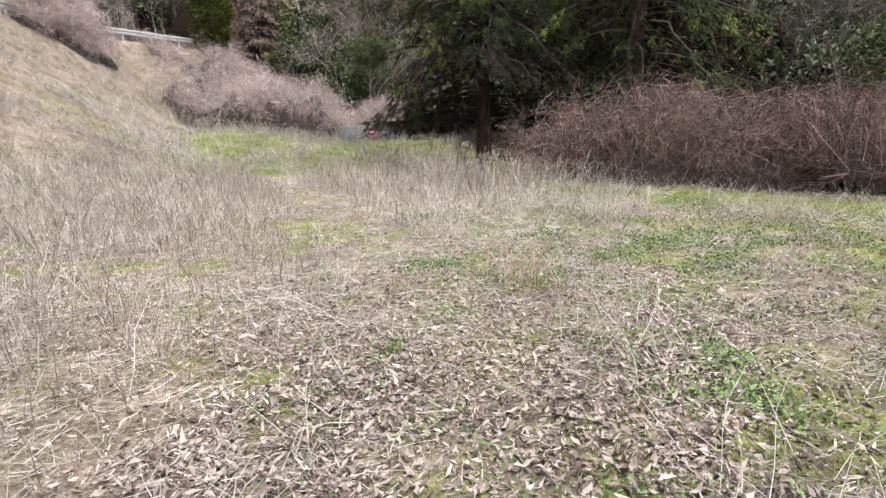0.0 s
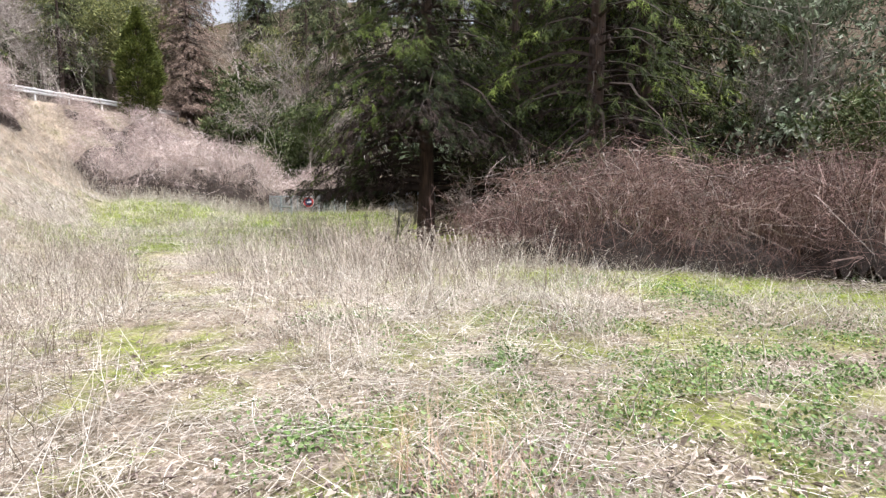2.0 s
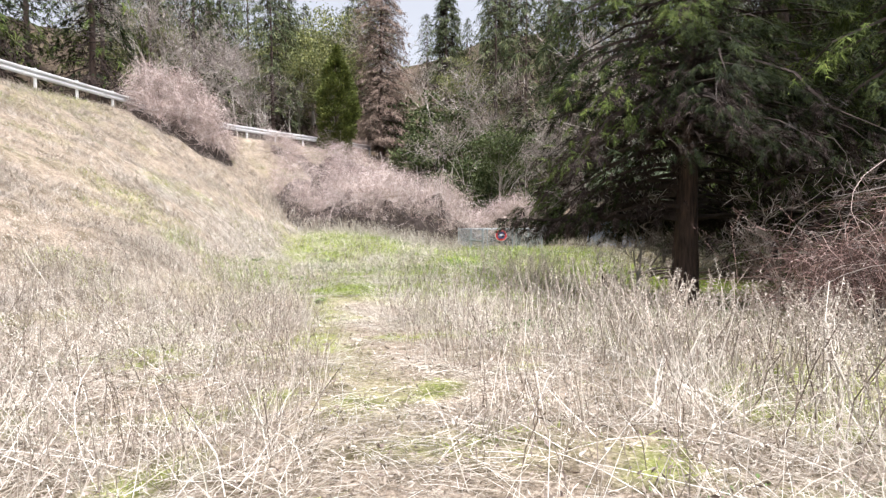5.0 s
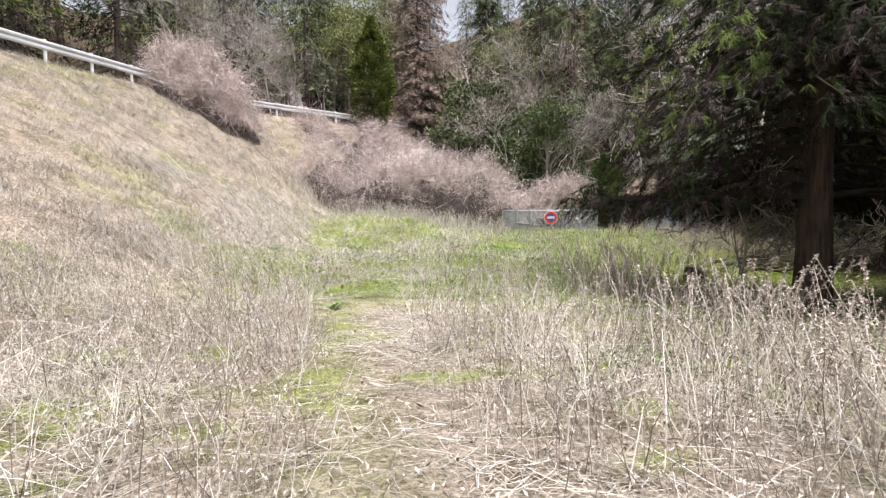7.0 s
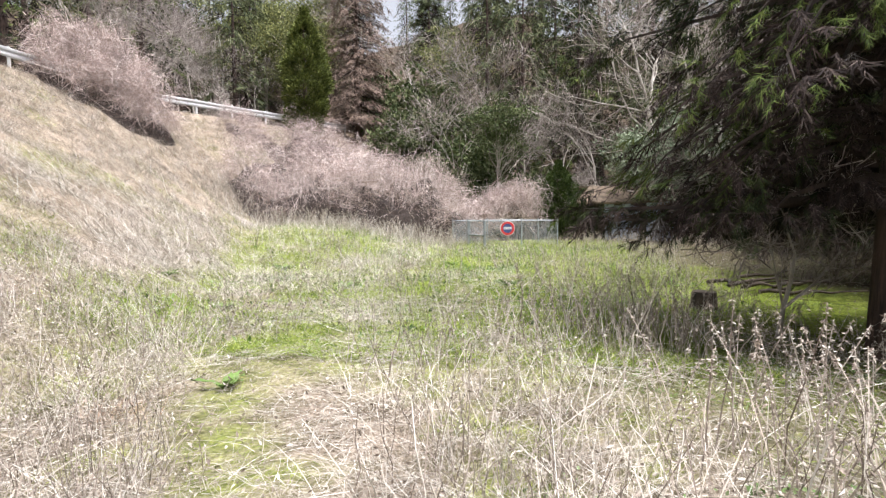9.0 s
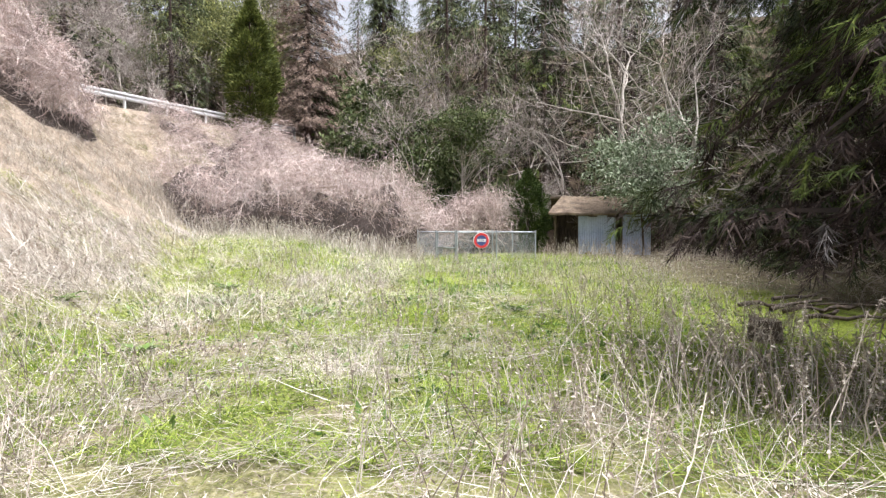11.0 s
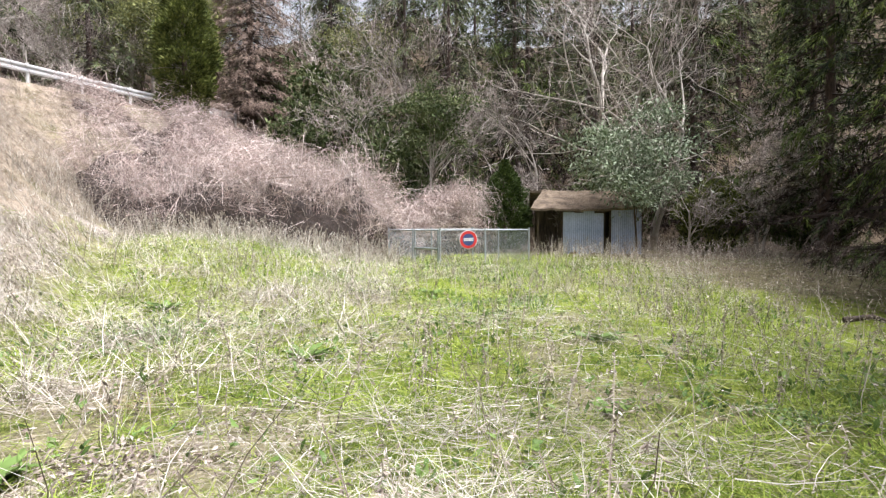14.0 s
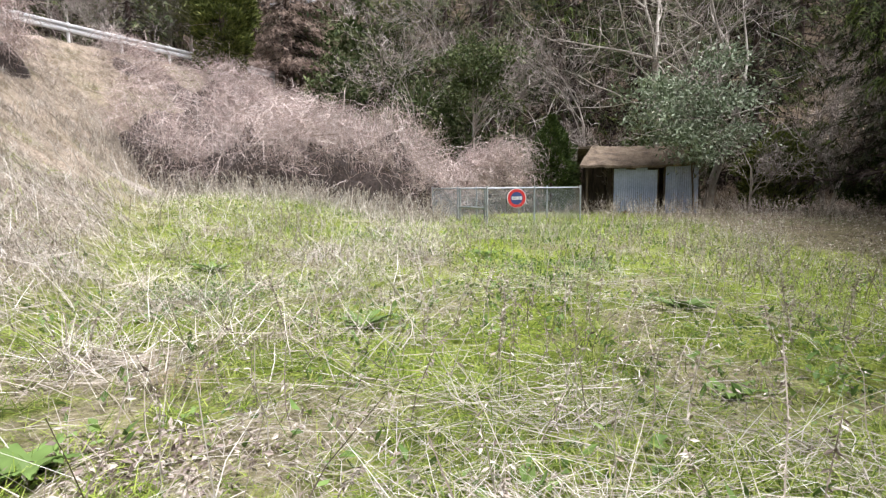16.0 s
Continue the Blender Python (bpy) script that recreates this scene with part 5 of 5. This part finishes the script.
stuff("withered_leaf_crumbs", leaves(on_ground(x, y, 0.005) + np.stack([np.zeros(n), np.zeros(n), gf.random(n) ** 2 * 0.16], axis=1), tilted(n, 0.1), tilted(n, 0.6, 0.8), ln, ln * gf.uniform(0.2, 0.5, n), gf.uniform(-0.4, 0.5, n)[:, None]), M_STALK, "crumbled withered leaves among dry straw", "leaf litter")
# brown needles and moss on the shaded ground by the forest
shaded = lambda x, y: (1 - 0.8 * moss_bed(x, y)) * np.clip(wooded(x, y) + 0.8 * under_cedar(x, y), 0, 1) * (np.hypot(x - 1.44, y - 19.3) > 0.4) * (y < 40) * (0.3 + 0.7 * ease(0.35, 0.6, patchy(x, y, 0.6, 101)))
x, y = scatter(26000, -3, 11, 9, 40, shaded, gf)
n = len(x)
ln = gf.uniform(0.03, 0.11, n)
stuff("needle_litter", curled(on_ground(x, y, 0.004) + np.stack([np.zeros(n), np.zeros(n), gf.random(n) * 0.03], axis=1), tilted(n, 0.0) * np.array([1, 1, 0.25]), tilted(n, 1.0, 0.6), ln, ln * gf.uniform(0.12, 0.35, n), gf.normal(0.0, 0.3, n), gf.normal(0.05, 0.2, n), gf.uniform(0.3, 0.65, n)), M_STALK, "brown shed sprays and leaves on shaded ground", "leaf litter")
mossy = lambda x, y: np.clip(0.5 * wooded(x, y) + under_cedar(x, y), 0, 1) * (y < 38) * ease(0.45, 0.65, patchy(x, y, 0.8, 102))
x, y = scatter(16000, -3, 10, 10, 38, mossy, gf)
stuff("shade_grass", straws(x, y, gf.uniform(0.03, 0.12, len(x)), gf.uniform(0.004, 0.01, len(x)), gf.uniform(0.4, 1.0, len(x)), gf, 1), M_HERB, "low dark green growth on shaded ground", "grass")
# fallen leaves
lit = lambda x, y: field_in(x, y) * np.clip(littered(x, y) * (0.35 + 0.65 * ease(0.35, 0.6, patchy(x, y, 0.5, 85))) + 0.012, 0, 1)
x, y = scatter(50000, -6, 6, 0.4, 13, lit, gf)
n = len(x)
p = on_ground(x, y, 0.006) + np.stack([np.zeros(n), np.zeros(n), gf.random(n) * 0.045], axis=1)
ln = gf.uniform(0.02, 0.08, n) * gf.uniform(0.7, 1.2, n)
stuff("fallen_leaves", curled(p, tilted(n, 0.0) * np.array([1, 1, 0.3]), tilted(n, 1.0, 0.7), ln, ln * gf.uniform(0.15, 0.5, n), gf.normal(0.0, 0.4, n), gf.normal(0.05, 0.25, n), gf.uniform(0.3, 0.65, n)), M_LITTER, "curled pale brown fallen leaves covering the ground", "leaf litter")

x, y = -7.0 + gf.normal(size=700) * 0.3, 20.05 + gf.normal(size=700) * 0.22
n = len(x)
ln = gf.uniform(0.02, 0.07, n)
stuff("fallen_leaves", leaves(on_ground(x, y, 0.006) + np.stack([np.zeros(n), np.zeros(n), gf.random(n) * 0.06], axis=1), tilted(n, 0.0) * np.array([1, 1, 0.3]), tilted(n, 1.0, 0.7), ln, ln * gf.uniform(0.25, 0.5, n), 0.2), M_LITTER, "small heap of dead leaves beside green dock", "leaf litter")
# low leafy herbs in patches
herb_spots = ((0.1, 6.1, 0.5), (-0.05, 9.2, 0.5), (2.4, 6.1, 0.9), (1.9, 3.6, 0.35), (0.95, 5.3, 0.4), (1.6, 2.9, 0.35), (2.9, 7.8, 1.0), (-0.25, 3.7, 0.16), (3.8, 6.8, 0.9), (1.2, 7.3, 0.6), (-3.0, 20.5, 0.5), (-4.0, 26, 1.2), (-8.5, 24, 0.8), (-3.5, 31.5, 1.5), (-7.0, 30, 1.3), (-13.4, 34.4, 0.7), (-11.6, 34.8, 0.8), (-9.4, 35.0, 0.8), (-4.6, 33.8, 0.7), (-3.2, 34.1, 0.7), (-6.0, 35.2, 0.7), (-2.2, 34.3, 0.5), (3.4, 11.4, 0.6), (4.6, 10.2, 0.7), (-1.5, 14.2, 0.7))
hx, hy = [], []
for cx, cy, r in herb_spots:
    k = int(1900 * r ** 1.4)
    ax_, ay_ = cx + gf.normal(size=4 * k) * r * 0.6, cy + gf.normal(size=4 * k) * r * 0.6
    keep = gf.random(4 * k) < ease(0.42, 0.62, patchy(ax_, ay_, 0.35, 95)) * 0.6
    hx.append(ax_[keep])
    hy.append(ay_[keep])
hx, hy = np.concatenate(hx), np.concatenate(hy)
n = len(hx)
ln = gf.uniform(0.016, 0.044, n)
stuff("green_herbs", leaves(on_ground(hx, hy, 0.01) + np.stack([np.zeros(n), np.zeros(n), gf.random(n) * 0.07], axis=1), tilted(n, 0.25), tilted(n, 1.3, 0.5), ln, ln * 0.75, 0.12), M_HERB, "low green leafy herbs in patches", "herbs")


def weeds(x, y, tall, gen, bits, bit_size, top=0.6, stout=1.0):
    """Dead upright weeds with withered leaves and seed heads along the stem."""
    n = len(x)
    s = np.linspace(0, 1, 4)
    lean = gen.normal(size=(n, 2)) * 0.3
    foot = on_ground(x, y, -0.03)
    pts = foot[:, None, :] + np.zeros((n, 4, 3))
    pts[:, :, 0] += lean[:, :1] * s ** 1.5 * tall[:, None]
    pts[:, :, 1] += lean[:, 1:] * s ** 1.5 * tall[:, None]
    pts[:, :, 2] += s * tall[:, None]
    pts[:, 1:3, :2] += gen.normal(size=(n, 2, 2)) * 0.035 * tall[:, None, None]
    stem = ribbons(pts, np.linspace(0.006, 0.003, 4)[None, :].repeat(n, 0) * gen.uniform(0.7, 1.4, n)[:, None] * stout, gen.normal(size=(n, 3)) * np.array([1, 0.3, 0.1]))
    w = np.repeat(np.arange(n), bits)
    t = gen.random(len(w)) ** top
    seg = np.minimum((t * 3).astype(int), 2)
    at = pts[w, seg] + (pts[w, seg + 1] - pts[w, seg]) * (t * 3 - seg)[:, None]
    ln_ = bit_size * gen.uniform(0.4, 1.4, len(w))
    way = unit(gen.normal(size=(len(w), 3)) * np.array([1, 1, 0.5]) + np.array([0, 0, -0.5]))
    return join(stem, leaves(at, way, tilted(len(w), 0.3, gen=gen), ln_, ln_ * gen.uniform(0.2, 0.42, len(w)), gen.uniform(-0.4, 0.6, len(w))[:, None]))


far_w = lambda x, y: field_in(x, y) * (0.25 + 0.75 * ease(0.35, 0.6, patchy(x, y, 1.0, 90)))
x, y = scatter(75000, -10.5, -0.5, 17.2, 25, lambda x, y: lush(x, y) * (0.3 + 0.7 * ease(24, 18, y)), gf)
stuff("green_grass", straws(x, y, gf.uniform(0.05, 0.16, len(x)), gf.uniform(0.004, 0.009, len(x)), gf.uniform(0.4, 1.0, len(x)), gf, 1), M_GRASS, "thick fresh grass in the middle of the lawn", "grass")
x, y = scatter(22000, -14, 6, 25, 38, lambda x, y: far_w(x, y) * (0.35 + 0.65 * greenness(x, y)), gf)
stuff("green_grass", straws(x, y, gf.uniform(0.1, 0.28, len(x)), gf.uniform(0.008, 0.016, len(x)), gf.uniform(0.4, 1.0, len(x)), gf, 1), M_GRASS, "longer green grass towards the fence", "grass")
x, y = scatter(13000, -14, 6, 21, 38, lambda x, y: far_w(x + 7, y) * (1.1 - 0.8 * greenness(x, y)), gf)
stuff("dry_grass", straws(x, y, gf.uniform(0.25, 0.6, len(x)), gf.uniform(0.006, 0.012, len(x)), gf.uniform(0.1, 0.95, len(x)), gf), M_STRAW, "pale dry grass among the green towards the fence", "dry grass")
thorny = lambda x, y: field_in(x, y) * trodden(x, y) * ease(-0.8, -2.4, x + (patchy(x, y, 1.2, 91) - 0.5) * 2) * ease(0.35, 0.6, patchy(x, y, 0.9, 92))
x, y = scatter(5200, -8.5, 0.5, 2.2, 15, thorny, gf)
stuff("dead_weeds", weeds(x, y, gf.uniform(0.15, 0.58, len(x)), gf, 12, 0.022), M_STALK, "low twiggy grey-brown dead weeds", "weeds")
band = lambda x, y: field_in(x, y) * trodden(x, y, 0.2) * (1 - 0.85 * under_cedar(x, y)) * np.clip(np.maximum.reduce([
    ease(1.8, 0.4, np.abs(y - 13.2 - 0.25 * x)) * ease(-3.2, -1.2, x), 0.5 * ease(0.55, 0.7, patchy(x, y, 1.5, 86)) * ease(8, 11, y), 0.5 * ease(-2.5, -5.5, x) * ease(0.45, 0.6, patchy(x, y, 1.1, 89)), 0.05 + 0.3 * ease(7, 10, y) * ease(1.5, -1.0, x) * (1 - 0.7 * greenness(x, y))]), 0, 1)
x, y = scatter(3600, -9.5, 3.4, 4.5, 19, band, gf)
stuff("dead_weeds", weeds(x, y, gf.uniform(0.3, 0.75, len(x)), gf, 13, 0.03), M_STALK, "dead brown weed stalks with withered leaves", "weeds")
x, y = scatter(2300, -12, 6, 17.8, 37, lambda x, y: field_in(x, y) * (0.12 + 0.5 * ease(0.5, 0.7, patchy(x, y, 1.7, 87)) + 0.5 * ease(-4, -1, x) + ease(33, 35, y) * 0.5), gf)
stuff("dead_weeds", weeds(x, y, gf.uniform(0.25, 0.7, len(x)), gf, 10, 0.036), M_STALK, "thin dead weed stalks scattered in green grass", "weeds")
x, y = scatter(1500, -17, -6, 29, 36.5, lambda x, y: ease(1.8, 0.2, np.abs(y - 34.6 + 0.06 * (x + 12))) * 0.9 + 0.05, gf)
stuff("dead_weeds", weeds(x, y, gf.uniform(0.25, 0.9, len(x)), gf, 12, 0.05, 0.6, 2.0), M_STRAW, "bleached dead weeds at the foot of the brambles", "weeds")
x, y = scatter(900, -1.5, 12, 35.5, 40.5, lambda x, y: 0.2 + 0.8 * ease(0.4, 0.6, patchy(x, y, 1.5, 88)) * (np.hypot(x - 1.7, y - 40.5) > 1.2), gf)
stuff("dead_weeds", weeds(x, y, gf.uniform(0.3, 0.9, len(x)), gf, 10, 0.05), M_STALK, "brown dead weeds in front of the shed", "weeds")
x, y = scatter(1300, 0.5, 11, 26, 38.5, lambda x, y: 0.15 + 0.85 * ease(0.4, 0.6, patchy(x, y, 1.4, 96)), gf)
stuff("dead_weeds", weeds(x, y, gf.uniform(0.3, 0.8, len(x)), gf, 10, 0.055), M_STALK, "brown dead weeds along the shaded forest edge", "weeds")
x, y = scatter(420, -9, 1.5, 17.9, 30, lambda x, y: field_in(x, y) * (0.25 + 0.75 * ease(0.5, 0.65, patchy(x, y, 1.2, 98))), gf)
stuff("mugwort_stalks", weeds(x, y, gf.uniform(0.3, 0.75, len(x)), gf, 80, 0.028), M_STALK, "withered brown weed stalks hung with curled leaves", "weeds")
# pale seed-headed stalks before the cedar
row_w = lambda x, y: trodden(x, y) * np.maximum(ease(1.3, 0.2, np.abs(x - 1.2 + (y - 10.8) * 0.47)) * (y < 15.6), 0.8 * ease(1.5, 0.4, np.hypot(x + 1.7, y - 18.5)))
x, y = scatter(680, -3.4, 2.6, 10.4, 20.2, row_w, gf)
stuff("seed_head_stalks", weeds(x, y, gf.uniform(0.45, 1.0, len(x)), gf, 52, 0.026, 0.2, 1.5), M_STALK, "tall pale stalks with withered seed heads", "weeds")


broad = lambda x, y: field_in(x, y) * greenness(x, y) * ease(0.52, 0.66, patchy(x, y, 0.7, 104))
x, y = scatter(5200, -12, 1, 17.5, 34.5, broad, gf)
n = len(x)
ln = gf.uniform(0.04, 0.12, n)
stuff("broad_leaved_herbs", curled(on_ground(x, y, 0.015) + np.stack([np.zeros(n), np.zeros(n), gf.random(n) * 0.06], axis=1), tilted(n, 0.5), tilted(n, 1.2, 0.6), ln, ln * gf.uniform(0.35, 0.6, n), gf.normal(0.1, 0.15, n), gf.normal(-0.1, 0.2, n), gf.uniform(0.4, 0.6, n)), M_DOCK, "small broad green leaves sprouting through the lawn", "herbs")
mixed_in = lambda x, y: field_in(x, y) * ease(-1.2, 0.8, x + (patchy(x, y, 1.0, 106) - 0.5) * 2) * ease(0.47, 0.6, patchy(x, y, 0.55, 105)) * ease(12.5, 9, y)
x, y = scatter(23000, -2, 7, 1.2, 12.5, mixed_in, gf)
n = len(x)
ln = gf.uniform(0.014, 0.04, n)
stuff("green_herbs", leaves(on_ground(x, y, 0.008) + np.stack([np.zeros(n), np.zeros(n), gf.random(n) * 0.06], axis=1), tilted(n, 0.25), tilted(n, 1.3, 0.5), ln, ln * gf.uniform(0.4, 0.8, n), 0.12), M_HERB, "green creeping herbs among straw and dead leaves", "herbs")


def tuft(x, y, blades, tall, label):
    g = np.random.default_rng(int(abs(x) * 100 + y * 10))
    bx, by = x + g.normal(size=blades) * 0.13, y + g.normal(size=blades) * 0.13
    tagged(part("dry_tuft", straws(bx, by, g.uniform(0.5, 1.0, blades) * tall, g.uniform(0.002, 0.0045, blades), g.uniform(0.88, 1.0, blades), g), M_RUST), label, "grass tuft", kind="stuff")


tuft(0.8, 5.0, 110, 0.6, "upright russet dry grass tuft")
tuft(0.45, 5.5, 60, 0.5, "thin russet dry grass tuft")
tuft(-5.6, 15.4, 90, 0.22, "low rusty-red withered tuft in straw")
tuft(-7.3, 21.1, 120, 0.12, "small flattened brown tuft in green grass")


def dock(x, y, count, size, label):
    """A rosette of broad leaves, each one its own blade with a midrib fold."""
    g = np.random.default_rng(int(abs(x) * 100 + y * 10))
    ob = tagged(new("dock_plant"), label, "plant", "broad-leaved plants")
    base = stand(x, y, 0.01)
    for k in range(count):
        az = k * 2.4 + g.normal() * 0.3
        ln_, wd = size * g.uniform(0.7, 1.3), size * g.uniform(0.3, 0.45)
        up = g.uniform(0.6, 1.25)
        s = np.linspace(0, 1, 6)
        verts = []
        for a in s:
            half = wd * 0.5 * (math.sin(min(a * 1.05 + 0.05, 1) * math.pi) ** 0.7 + 0.04)
            r, z = a * ln_ * math.cos(up * (1 - 0.6 * a)), a * ln_ * math.sin(up) * (1 - 0.55 * a) + 0.01
            for e, dz in ((-1, 0.02), (0, 0), (1, 0.02)):
                ripple = 0.012 * math.sin(a * 19 + e)
                verts.append((r * math.cos(az) - e * half * math.sin(az), r * math.sin(az) + e * half * math.cos(az), z + dz * size * 2 + ripple))
        faces = [(i * 3 + j, i * 3 + j + 1, i * 3 + j + 4, i * 3 + j + 3) for i in range(5) for j in (0, 1)]
        part("leaf", (np.array(verts), np.array(faces)), M_DOCK, ob, smooth=True)
    ob.matrix_world = pose(*base)


dock(-9.1, 25.7, 16, 0.34, "clump of broad green dock leaves in grass")
dock(-6.4, 22.6, 14, 0.27, "low rosette of dark green dock leaves")
dock(-3.3, 23.3, 14, 0.3, "clump of broad green dock leaves in grass")
dock(-3.95, 20.95, 7, 0.18, "pale green low leafy rosette")
dock(-7.45, 19.95, 24, 0.22, "large fresh green dock beside bare soil")
dock(-9.5, 21.5, 9, 0.25, "clump of broad green dock leaves in grass")
dock(-5.1, 27.5, 10, 0.3, "clump of broad green dock leaves in grass")
dock(-5.3, 16.3, 7, 0.22, "clump of broad green dock leaves in straw")
